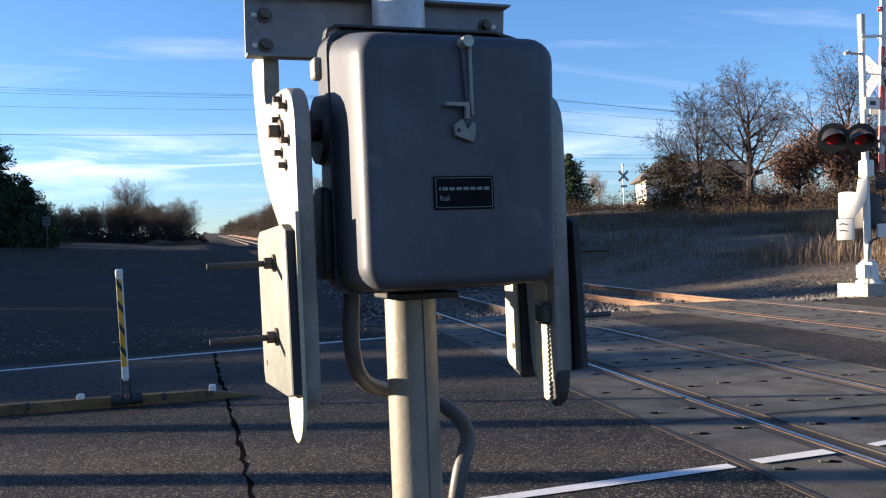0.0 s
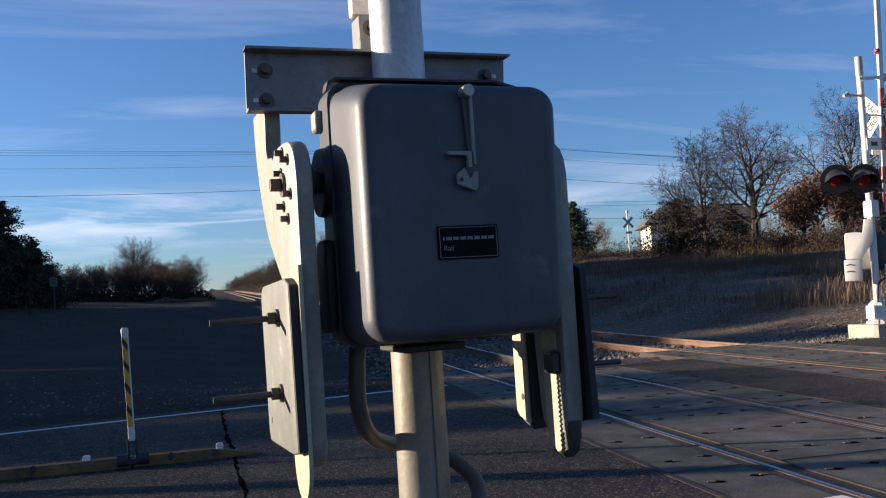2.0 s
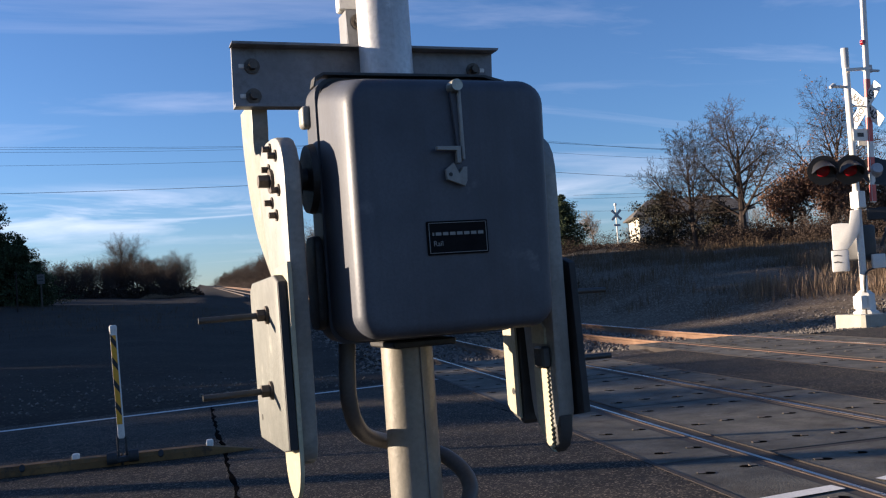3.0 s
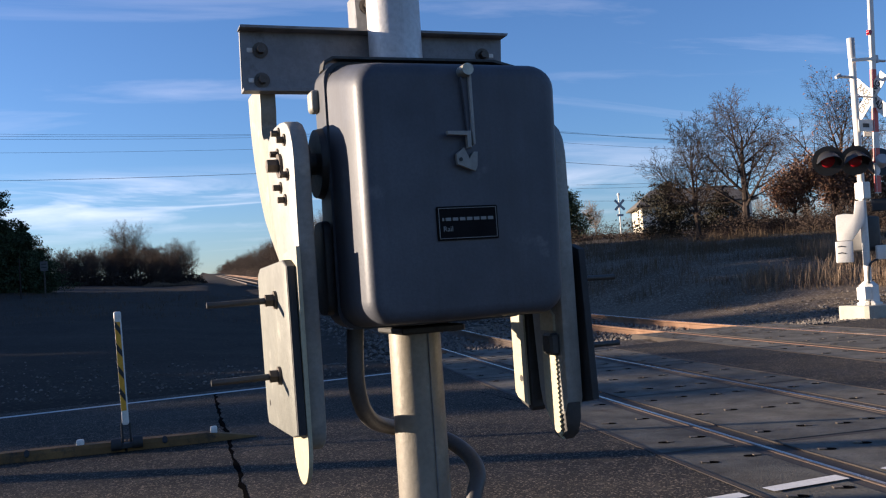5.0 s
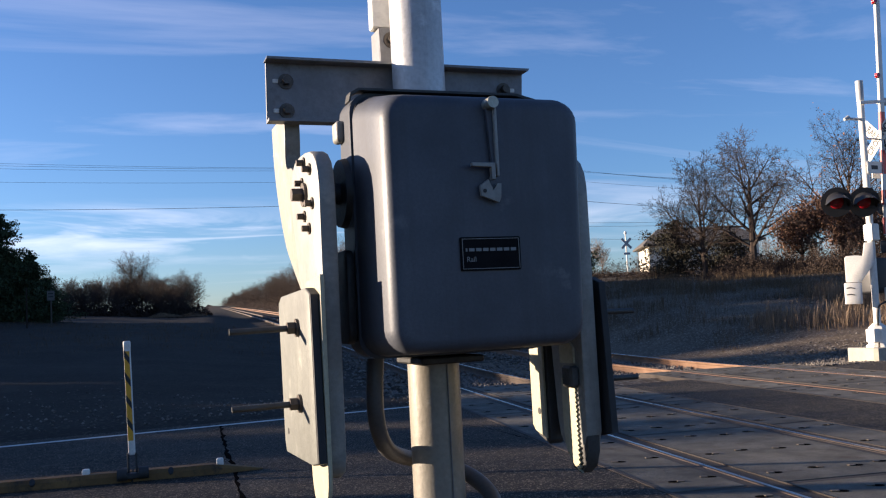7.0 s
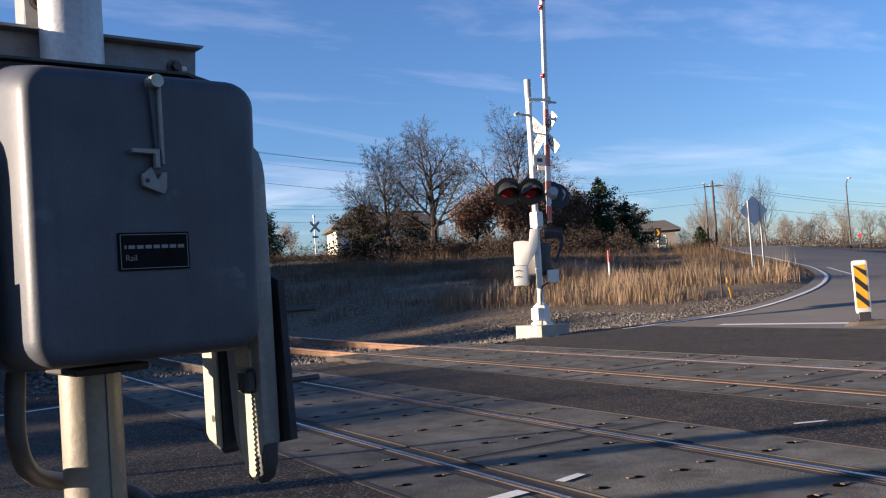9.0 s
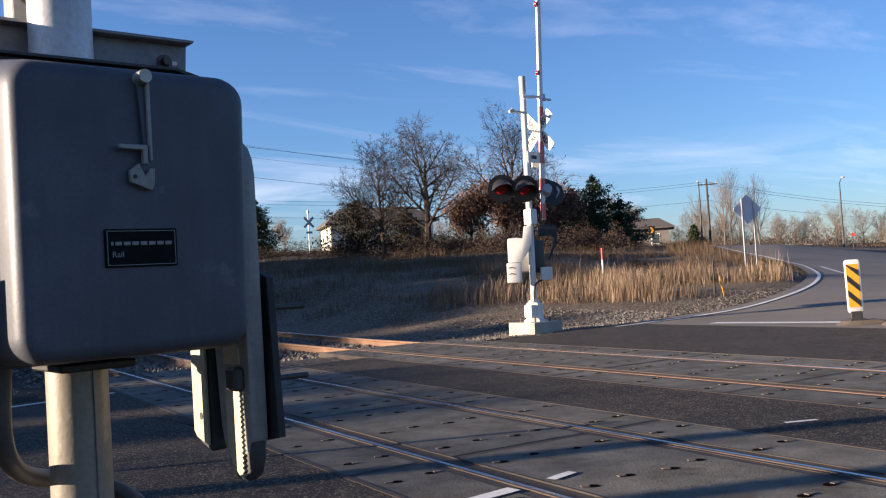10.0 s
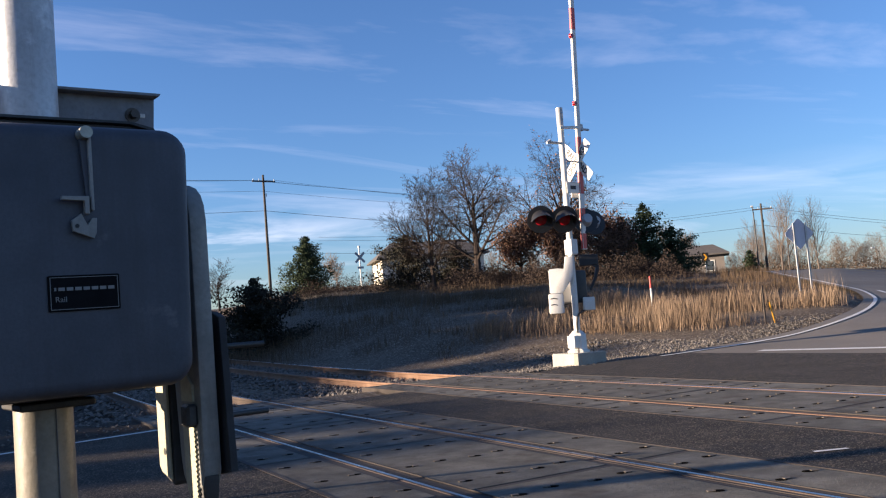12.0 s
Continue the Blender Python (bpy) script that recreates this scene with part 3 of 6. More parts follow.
def spike_plate():
    bm = box(-0.17, 0.17, -0.09, 0.09, 0, 0.018, 0.004, 1)
    for sx in (-0.1, 0.1):
        for sy in (-0.05, 0.05):
            box(sx - 0.016, sx + 0.016, sy - 0.016, sy + 0.016, 0.016, 0.05, bm=bm)
    me = bpy.data.meshes.new("tie_plate")
    bm.to_mesh(me)
    bm.free()
    me.materials.append(M_RAILRUST)
    return me


TIE, SPIKE = tie_mesh(), spike_plate()


def track(x0, y_end, label, heads):
    t = thing("railway_track", Matrix(), label, "railway track", "tracks over the crossing", "structure")
    rail(x0, heads[0], heads[0], t)
    rail(x0 + 1.505, heads[1], heads[0], t)
    y = y_end + 0.3
    while y < y_end + 42:
        ob = new("tie", TIE)
        ob.parent = t
        ob.matrix_basis = pose(x0 + 0.75 + track_x(y), y, track_z(y) - 0.19, 0, 0, random.uniform(-1, 1))
        if y < y_end + 18:
            for dx in (0, 1.505):
                sp = new("tie_plate", SPIKE)
                sp.parent = t
                sp.matrix_basis = pose(x0 + dx + track_x(y), y, track_z(y) - 0.19)
        y += 0.52
    return t


track(T1, 11.9, "polished steel rails with rusty sides on wooden ties", (True, True))
track(T2, 12.47, "rusty steel rails on wooden ties in grey ballast", (False, True))


def crossing(x0, y0, n, pitch, end, label):
    """Concrete panels beside and between the rails, with pockets for the lag screws and rubber strips along the rails."""
    c = thing("crossing_surface", Matrix(), label, "crossing panels", "crossing surfaces", "structure")
    shared = {}
    for kind, (a, b) in {"outer": (-0.66, -0.12), "gauge": (0.155, 1.35), "far": (1.625, 2.165)}.items():
        bm = box(a, b, 0.045, pitch - 0.045, -0.22, 0.0, 0.003, 1)
        me = bpy.data.meshes.new("concrete_panel")
        bm.to_mesh(me)
        bm.free()
        me.materials.append(M_CONCRETE)
        shared[kind] = me
    # a shallow pocket: flat dark disc for its inner shade, steel washer and lug
    bm = rod((0, 0, -0.01), (0, 0, 0.0015), 0.033, 0.033, 10)
    for f in bm.faces:
        f.material_index = 0
    for v in bm.verts:
        v.co.x *= 1.35
    n0 = len(bm.faces)
    box(0.018, 0.07, -0.017, 0.017, 0.0, 0.007, 0.002, 1, bm)
    bm.faces.ensure_lookup_table()
    for f in bm.faces[n0:]:
        f.material_index = 1
    pocket = bpy.data.meshes.new("screw_pocket")
    bm.to_mesh(pocket)
    bm.free()
    pocket.materials.append(M_GAPDARK)
    pocket.materials.append(M_LUG)
    rng = random.Random(int(x0 * 10) + 3)
    for k in range(n):
        for kind, me in shared.items():
            ob = new("concrete_panel", me)
            ob.parent = c
            short = (end - y0 - pitch * k) / pitch if k == n - 1 else 1.0
            ob.matrix_basis = pose(x0, y0 + pitch * k, rng.uniform(-0.0045, -0.002), 0, rng.uniform(-0.02, 0.02), rng.uniform(-0.08, 0.08)) @ Matrix.Diagonal((1, short, 1, 1))
            cols = {"outer": (-0.5, -0.2), "gauge": (0.30, 0.62, 0.93, 1.2), "far": (1.72, 2.02)}[kind]
            for i, cx in enumerate(cols):
                for q in range(3):
                    po = new("screw_pocket", pocket)
                    po.parent = c
                    po.matrix_basis = pose(x0 + cx + rng.uniform(-0.02, 0.02), y0 + pitch * k + (0.36 + q * (pitch - 0.75) / 2 + 0.06 * (i % 2)) * short, -0.0015, 0, 0, rng.choice((-14, 166)) + rng.uniform(-14, 14))
    for a, b in ((-0.12, -0.038), (0.038, 0.07), (1.435, 1.467), (1.543, 1.625)):
        part("rubber_seal", box(x0 + a, x0 + b, y0, end, -0.2, -0.006), M_JOINT, c)
    for a, b in ((-0.66, -0.1), (0.15, 1.355), (1.605, 2.165)):
        part("joint_bed", box(x0 + a, x0 + b, y0, end, -0.25, -0.008), M_JOINT, c)
    for a, b in ((-0.70, -0.657), (2.162, 2.205)):
        part("edge_filler", box(x0 + a, x0 + b, y0, end, -0.2, 0.0015), M_JOINT, c)
    for a in (0.148, 1.618):
        part("edge_angle", box(x0 + a, x0 + a + 0.0065, y0, end, -0.2, 0.0005), M_JOINT, c)
    part("flangeway", box(x0 + 0.07, x0 + 0.155, y0, end, -0.2, -0.010), M_JOINT, c)
    part("flangeway", box(x0 + 1.35, x0 + 1.435, y0, end, -0.2, -0.010), M_JOINT, c)
    return c


crossing(T1, 2.06 - 2.68 * 4, 8, 2.68, 11.9, "grey concrete crossing panels with screw pockets along polished rails")
crossing(T2, 2.70 - 2.72 * 5, 9, 2.72, 12.47, "pale grey concrete crossing panels with rubber seals along rusty rails")


# ---- the crossing gate beside the camera ----
GATE = Matrix.Translation((-2.791, -1.181, 0)) @ pose(0, 0, 0, 0, 0, 9)


def near_gate():
    g = thing("crossing_gate", GATE, "grey cast aluminium crossing gate mechanism on a round mast, arm raised", "crossing gate")
    # mast: pipe with seams and a footing collar
    bm = rod((0, 0, 0.3), (0, 0, 3.4), 0.070, 0.070, 40)
    mast = part("mast", bm, M_MAST, g, "weathered round aluminium mast", True)
    part("mast_sleeve", rod((0, 0, 1.735), (0, 0, 3.4), 0.0725, 0.0725, 40), M_SLEEVE, mast, "bright streaked aluminium upper mast", True)
    part("mast_seam", box(0.012, 0.015, -0.0735, -0.066, 0.4, 1.1, 0.001, 1), M_CHANNEL, mast)
    part("mast_base", loft([[(r * math.cos(i * math.pi / 12), r * math.sin(i * math.pi / 12), z) for i in range(24)] for r, z in ((0.17, 0.0), (0.17, 0.03), (0.11, 0.06), (0.088, 0.32), (0.073, 0.34))]), M_MAST, g, "", True)
    # housing: rear shell, rim and bulging door
    def ring(x0, x1, z0, z1, r, y):
        return [(a + 0.018 * max(0.0, a + 0.1) / 0.34 * (b - 1.15) / 0.6, y, b) for a, b in round_rect(x0, x1, z0, z1, r, 6)]

    rear = loft([ring(-0.235, 0.225, 1.15, 1.775, 0.05, -0.075), ring(-0.255, 0.243, 1.135, 1.79, 0.05, -0.10), ring(-0.258, 0.246, 1.132, 1.783, 0.05, -0.215)])
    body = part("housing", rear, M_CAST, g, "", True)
    part("gasket", loft([ring(-0.250, 0.238, 1.14, 1.776, 0.05, -0.215), ring(-0.250, 0.238, 1.14, 1.776, 0.05, -0.224)]), M_RUBBER, body, "", True)
    part("drip_hood", slab([(-0.260, 1.755), (-0.255, 1.772), (-0.235, 1.784), (0.18, 1.784), (0.235, 1.770), (0.258, 1.742), (0.262, 1.745), (0.24, 1.777), (0.184, 1.791), (-0.238, 1.791), (-0.259, 1.779), (-0.264, 1.757)], "y", -0.236, -0.195, 0.001), M_DARKSTEEL, body, "dark metal drip hood")
    secs = []
    for y, k, r, top in ((-0.224, 0.0, 0.06, 1.772), (-0.26, 0.002, 0.06, 1.765), (-0.36, 0.006, 0.058, 1.743), (-0.42, 0.009, 0.056, 1.729), (-0.436, 0.014, 0.052, 1.722), (-0.445, 0.022, 0.046, 1.713), (-0.449, 0.031, 0.04, 1.704), (-0.45, 0.043, 0.034, 1.692)):
        secs.append(ring(-0.254 + k, 0.239 - k, 1.137 + k * 0.9, top, r, y))
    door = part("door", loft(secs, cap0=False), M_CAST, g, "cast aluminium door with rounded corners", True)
    # hasp bar, pin and padlock tab
    bar = part("hasp_bar", slab([(-0.004, 1.70), (0.014, 1.70), (0.018, 1.55), (0.006, 1.545)], "y", -0.462, -0.45, 0.002), M_CAST, door)
    part("hasp_pin", rod((0.006, -0.45, 1.703), (0.006, -0.486, 1.703), 0.0145, 0.0135, 16), M_ROD, door, "", True)
    part("hasp_edge", box(0.012, 0.019, -0.472, -0.45, 1.535, 1.70, 0.002, 1), M_PLATE, door)
    part("hasp_hook", slab([(-0.048, 1.566), (0.008, 1.566), (0.008, 1.528), (-0.002, 1.528), (-0.002, 1.556), (-0.048, 1.558)], "y", -0.474, -0.460, 0.001), M_PLATE, door)
    part("lock_tab", slab([(-0.028, 1.515), (-0.008, 1.53), (0.004, 1.505), (0.014, 1.52), (0.024, 1.52), (0.022, 1.488), (0.016, 1.476), (-0.026, 1.492)], "y", -0.466, -0.455, 0.001), M_PLATE, door, "bent bright steel lock tab")
    part("lock_hole", rod((-0.018, -0.4665, 1.503), (-0.018, -0.468, 1.503), 0.0045, None, 10), M_DARKSTEEL, door)
    # name plate
    plate = part("nameplate", slab(round_rect(-0.08, 0.067, 1.324, 1.40, 0.003, 2), "y", -0.455, -0.449, 0.001), M_NAMEPLATE, door, "black nameplate with thin etched border and lettering")
    for a, b, c, d in ((-0.076, 0.063, 1.395, 1.3962), (-0.076, 0.063, 1.3278, 1.329), (-0.076, -0.0748, 1.328, 1.396), (0.0618, 0.063, 1.328, 1.396)):
        part("border", box(a, b, -0.4562, -0.4548, c, d), M_LETTER, plate)
    letters("Rail", 0.0165, Matrix.Translation((-0.067, -0.4552, 1.349)) @ pose(0, 0, 0, 90), M_LETTER, "lettering", plate, 0.0005)
    # the maker's mark, as plain bars
    x = -0.068
    for w in (0.004, 0.013, 0.013, 0.013, 0.013, 0.013, 0.013, 0.013):
        part("mark", box(x, x + w, -0.4562, -0.4548, 1.3675, 1.3745), M_LETTER, plate)
        x += w + 0.004
    # clamp and shelf under the housing
    part("mounting_shelf", box(-0.085, 0.085, -0.16, 0.06, 1.106, 1.124, 0.004, 1), M_DARKSTEEL, g)
    part("mounting_clamp", box(-0.10, 0.10, -0.09, 0.09, 1.126, 1.145, 0.004, 1), M_WEIGHT, g)
    part("mast_clamp", rod((0, 0, 1.72), (0, 0, 1.78), 0.085, 0.085, 28), M_CHANNEL, g, "", True)
    part("side_lug", box(-0.276, -0.25, -0.145, -0.095, 1.675, 1.73, 0.010, 3), M_PLATE, g, "", True)
    # drive shaft with hubs on both sides
    for s, x0 in ((-1, -0.258), (1, 0.246)):
        part("shaft_flange", rod((x0, -0.135, 1.545), (x0 + s * 0.016, -0.135, 1.545), 0.088, 0.084, 32), M_DARKSTEEL, g, "", True)
        part("shaft", rod((x0, -0.135, 1.545), (x0 + s * 0.09, -0.135, 1.545), 0.027, None, 20), M_DARKSTEEL, g, "", True)
        part("shaft_collar", rod((x0 + s * 0.034, -0.135, 1.545), (x0 + s * 0.058, -0.135, 1.545), 0.05, None, 24), M_DARKSTEEL, g, "", True)
        part("junction_cover", slab(round_rect(-0.2, -0.09, 1.17, 1.40, 0.03, 4), "x", x0, x0 + s * 0.02, 0.004), M_DARKSTEEL, g, "", True)
    # flexible conduit round the mast
    part("conduit", tube(spline([(-0.195, -0.12, 1.13), (-0.200, -0.12, 1.05), (-0.197, -0.11, 0.985), (-0.175, -0.07, 0.925), (-0.125, 0.02, 0.875), (-0.05, 0.105, 0.84), (0.04, 0.115, 0.812), (0.098, 0.05, 0.79), (0.124, -0.03, 0.757), (0.122, -0.085, 0.72), (0.10, -0.11, 0.68), (0.08, -0.12, 0.63), (0.062, -0.12, 0.52), (0.06, -0.11, 0.3), (0.07, -0.12, 0.0)], 7), 0.0215, 14), M_CONDUIT, g, "grey plastic conduit bent round the mast", True)
    return g


def gate_arm_frame():
    """The raised arm's carrier: cross channel, two goosenecks, side arms, counterweights."""
    g = thing("gate_arm_assembly", GATE, "weathered metal gate arm carrier with counterweights hanging beside the mechanism", "gate arm")
    ch = part("cross_channel", slab([(-0.407, 1.779), (-0.405, 1.939), (0.362, 1.939), (0.352, 1.779)], "y", 0.095, 0.105, 0.001), M_CHANNEL, g, "weathered grey steel cross channel")
    part("channel_flange", slab([(-0.409, 1.939), (-0.407, 1.946), (0.368, 1.946), (0.364, 1.939)], "y", 0.055, 0.105), M_CHANNEL, ch)
    part("channel_flange", slab([(-0.407, 1.771), (-0.407, 1.779), (0.352, 1.779), (0.352, 1.771)], "y", 0.06, 0.105), M_CHANNEL, ch)
    for x, z in ((-0.352, 1.888), (-0.352, 1.806), (0.297, 1.888), (0.297, 1.806)):
        part("channel_bolt", bolt_head((x, 0.095, z), (0, -1, 0), 0.0125, 0.02), M_BOLT, ch)
        s = 1 if x > 0 else -1
        # white block painted as the brightness showing through the channel's slot
        part("slot", box(x + s * 0.028 - 0.008, x + s * 0.028 + 0.008, 0.0925, 0.0952, z - 0.006, z + 0.006, 0.002, 1), M_WHITE, ch, "white patch for the light through a channel slot")
    for s, xo, xi in ((-1, -0.362, -0.322), (1, 0.336, 0.291)):
        lo, hi = min(xo, xi), max(xo, xi)
        # gooseneck: from the channel down and forward to the side arm
        neck = spline([(0.107, 1.80, 0), (0.106, 1.73, 0), (0.112, 1.68, 0), (0.095, 1.648, 0), (0.04, 1.64, 0)], 5)
        back = spline([(-0.10, 1.27, 0), (-0.012, 1.3255, 0), (0.07, 1.38, 0), (0.153, 1.445, 0), (0.235, 1.56, 0), (0.287, 1.684, 0), (0.305, 1.80, 0)], 5)
        poly = [(p.x, p.y) for p in neck] + [(-0.06, 1.60), (-0.14, 1.45), (-0.16, 1.25)] + [(p.x, p.y) for p in back]
        part("gooseneck", slab(poly, "x", *sorted((xo - s * 0.003, xo - s * 0.046)), 0.003), M_WPLATE, g)
        # side arm: rounded top, straight front, rounded foot
        prof = [(-0.303, 1.50), (-0.302, 1.54), (-0.295, 1.575), (-0.278, 1.603), (-0.25, 1.624), (-0.215, 1.636), (-0.16, 1.643), (-0.09, 1.645), (-0.03, 1.64), (0.005, 1.62), (0.025, 1.585), (0.03, 1.54), (0.02, 1.48), (-0.01, 1.40), (-0.06, 1.30), (-0.125, 1.18), (-0.145, 0.94), (-0.155, 0.90), (-0.175, 0.875), (-0.25, 0.868), (-0.285, 0.885), (-0.30, 0.92)]
        arm = part("side_arm", slab(prof, "x", lo, hi, 0.006), M_PLATE, g, "", True)
        # pivot nut and ring of bolts
        part("pivot_nut", bolt_head((xo, -0.15, 1.540), (s, 0, 0), 0.0175, 0.03), M_BOLT, arm)
        for y, z in ((-0.155, 1.618), (-0.22, 1.592), (-0.125, 1.572), (-0.235, 1.508), (-0.14, 1.488), (-0.19, 1.453)):
            part("arm_bolt", bolt_head((xo, y, z), (s, 0, 0), 0.0085, 0.016), M_BOLT, arm)
        # cream shim with a rounded foot, dark spacer and counterweight with threaded rods
        foot = [(-0.325 + 0.0875 * (1 - math.cos(radians(a))), 0.89 - 0.10 * math.sin(radians(a))) for a in range(0, 181, 15)]
        if s < 0:
            part("shim", slab([(-0.322, 1.335), (-0.16, 1.325), (-0.15, 1.0)] + foot[::-1], "x", *sorted((xo, xo + s * 0.010)), 0.0008), M_YELLOWSHIM, arm, "cream painted shim plate")
        outline = [(-0.302, 1.292), (-0.255, 1.308), (0.06, 1.30), (0.092, 1.285), (0.098, 1.262), (0.072, 0.925), (0.055, 0.897), (-0.26, 0.903), (-0.322, 0.915)]
        weight = part("counterweight", slab(outline, "x", *sorted((xo + s * 0.020, xo + s * 0.033)), 0.005), M_WGT, g, "grey cast counterweight plate, darkened for the weaker light on it", True)
        part("weight_edge", slab([(y * 1.01 - 0.002, z) for y, z in outline], "x", *sorted((xo + s * 0.0115, xo + s * 0.0305)), 0.002), M_RUBBER, weight, "black spacer edge")
        part("weight_hole", rod((xo + s * 0.0325, 0.013, 0.955), (xo + s * 0.0338, 0.013, 0.955), 0.008, None, 12), M_DARKSTEEL, weight)
        for z in (1.217, 1.037):
            part("threaded_rod", rod((xo, -0.163, z), (xo + s * 0.195, -0.163, z - 0.002), 0.0078, None, 10), M_RODDARK, weight, "weathered zinc threaded rod", True)
            part("rod_nut", rod((xo + s * 0.033, -0.163, z), (xo + s * 0.06, -0.163, z), 0.016, None, 6), M_BOLT, weight)
            part("rod_washer", rod((xo + s * 0.033, -0.163, z), (xo + s * 0.04, -0.163, z), 0.022, None, 18), M_BOLT, weight)
        # toothed adjusting plate on the inner face
        tx = xi
        if s < 0:
            continue
        teeth = [(-0.19, 1.05), (-0.19, 0.91), (-0.20, 0.87), (-0.225, 0.84), (-0.255, 0.822), (-0.275, 0.818)]
        zz, k = 0.824, 0
        while zz < 1.03:
            teeth.append((-0.268 if k % 2 else -0.259, zz))
            zz += 0.006
            k += 1
        teeth += [(-0.245, 1.05)]
        part("toothed_plate", slab(teeth, "x", *sorted((tx, tx - s * 0.006))), M_YELLOWSHIM, arm, "cream toothed adjusting plate")
        part("upper_blade", slab([(-0.205, 1.225), (-0.19, 1.225), (-0.188, 1.09), (-0.262, 1.09), (-0.262, 1.13), (-0.215, 1.165)], "x", *sorted((tx, tx - s * 0.006))), M_YELLOWSHIM, arm, "cream upper end of the adjusting plate")
        part("clamp_block", box(*sorted((tx - s * 0.001, tx - s * 0.028)), -0.285, -0.235, 1.03, 1.085, 0.006, 1), M_DARKSTEEL, arm)
        if s > 0:
            part("arm_foot", slab([(-0.30, 0.91), (-0.298, 0.87), (-0.28, 0.83), (-0.25, 0.812), (-0.215, 0.82), (-0.185, 0.86), (-0.175, 0.91)], "x", xi + 0.002, xo - 0.008, 0.004), M_WEIGHT, arm, "dark rounded foot", True)
            # one slab: dark colour for the shaded front, cream plate for the sunlit side
            inner = part("rear_weight", slab([(-0.10, 1.22), (-0.012, 1.22), (-0.012, 0.90), (-0.03, 0.885), (-0.088, 0.868), (-0.10, 0.88)], "x", 0.289, 0.332, 0.005), M_WEIGHT, g, "counterweight bar coloured dark in front and cream on its sunlit side", True)
            part("rear_face", slab([(-0.094, 1.21), (-0.014, 1.21), (-0.014, 0.915), (-0.03, 0.90), (-0.094, 0.885)], "x", 0.280, 0.286, 0.001), M_YELLOWSHIM, inner)
            part("face_hole", rod((0.2792, -0.06, 0.955), (0.2805, -0.06, 0.955), 0.0095, None, 12), M_DARKSTEEL, inner)
    # base of the raised arm behind the mast
    socket = part("arm_socket", slab([(-0.070, 1.80), (-0.076, 2.06), (0.06, 2.06), (0.06, 1.80)], "y", 0.107, 0.113), M_CHANNEL, g)
    part("socket_side", slab([(0.113, 1.85), (0.113, 2.06), (0.19, 2.06), (0.19, 1.85)], "x", -0.075, -0.069), M_CHANNEL, socket)
    part("socket_bolt", bolt_head((-0.04, 0.107, 2.025), (0, -1, 0), 0.014), M_BOLT, socket)
    pole = part("arm_pole", box(-0.09, -0.015, 0.122, 0.165, 2.062, 3.9, 0.008, 2), M_WHITE, g, "white raised gate arm")
    for k in range(2):
        part("red_stripe", box(-0.091, -0.014, 0.121, 0.166, 2.7 + k * 0.8, 3.1 + k * 0.8), M_RED, pole)
    part("arm_bracket", box(-0.093, -0.02, 0.108, 0.121, 2.062, 2.2, 0.002, 1), M_WHITE, g)
    return g


near_gate()
gate_arm_frame()


# ---- plants ----
def mesh_thing(name, verts, faces, mat, parent=None, label="", category="", group="", kind=""):
    me = bpy.data.meshes.new(name)
    me.from_pydata(verts, [], faces)
    me.materials.append(mat)
    ob = new(name, me)
    if parent:
        ob.parent = parent
    return tagged(ob, label, category, group, kind)


def limb(verts, faces, a, b, ra, rb, sides):
    d = (b - a).normalized()
    x = d.cross(Vector((0.3, 0.9, 0.2))).normalized()
    y = d.cross(x)
    k = len(verts)
    for p, r in ((a, ra), (b, rb)):
        for i in range(sides):
            t = 2 * math.pi * i / sides
            verts.append(p + r * (x * math.cos(t) + y * math.sin(t)))
    for i in range(sides):
        j = (i + 1) % sides
        faces.append((k + i, k + j, k + sides + j, k + sides + i))


def grow(rng, start, heading, length, radius, level, thick, twigs, ends, top, wide=1.0):
    """Adds one bending branch and its side branches; thick and twigs are (verts, faces)."""
    steps_ = 5 if level < 2 else 3
    p, d, r = start, heading.normalized(), radius
    for k in range(steps_):
        seg = length / steps_
        bend = Vector((rng.gauss(0, 1), rng.gauss(0, 1), rng.gauss(0, 0.7))) * (0.05 + 0.022 * level)
        d = (d + bend + Vector((0, 0, 0.10 if level else 0.02))).normalized()
        q = p + d * seg
        r2 = max(0.011, radius * (1 - 0.72 * (k + 1) / steps_))
        store = thick if level < 2 else twigs
        limb(store[0], store[1], p, q, r, r2, 7 if level == 0 else (5 if level == 1 else 3))
        p, r = q, r2
        if level < top and (level > 0 or k >= 1):
            for _ in range(2 if level else 3):
                side = Vector((rng.gauss(0, 1), rng.gauss(0, 1), rng.gauss(0, 0.35)))
                side = (side - side.dot(d) * d).normalized()
                out = (d * rng.uniform(0.35, 0.8) + side * wide * rng.uniform(0.5, 0.85)).normalized()
                grow(rng, p, out, length * rng.uniform(0.42, 0.66) * (1.0 if level else 0.95), max(r * rng.uniform(0.5, 0.75), 0.013), level + 1, thick, twigs, ends, top, wide)
    ends.append(p)


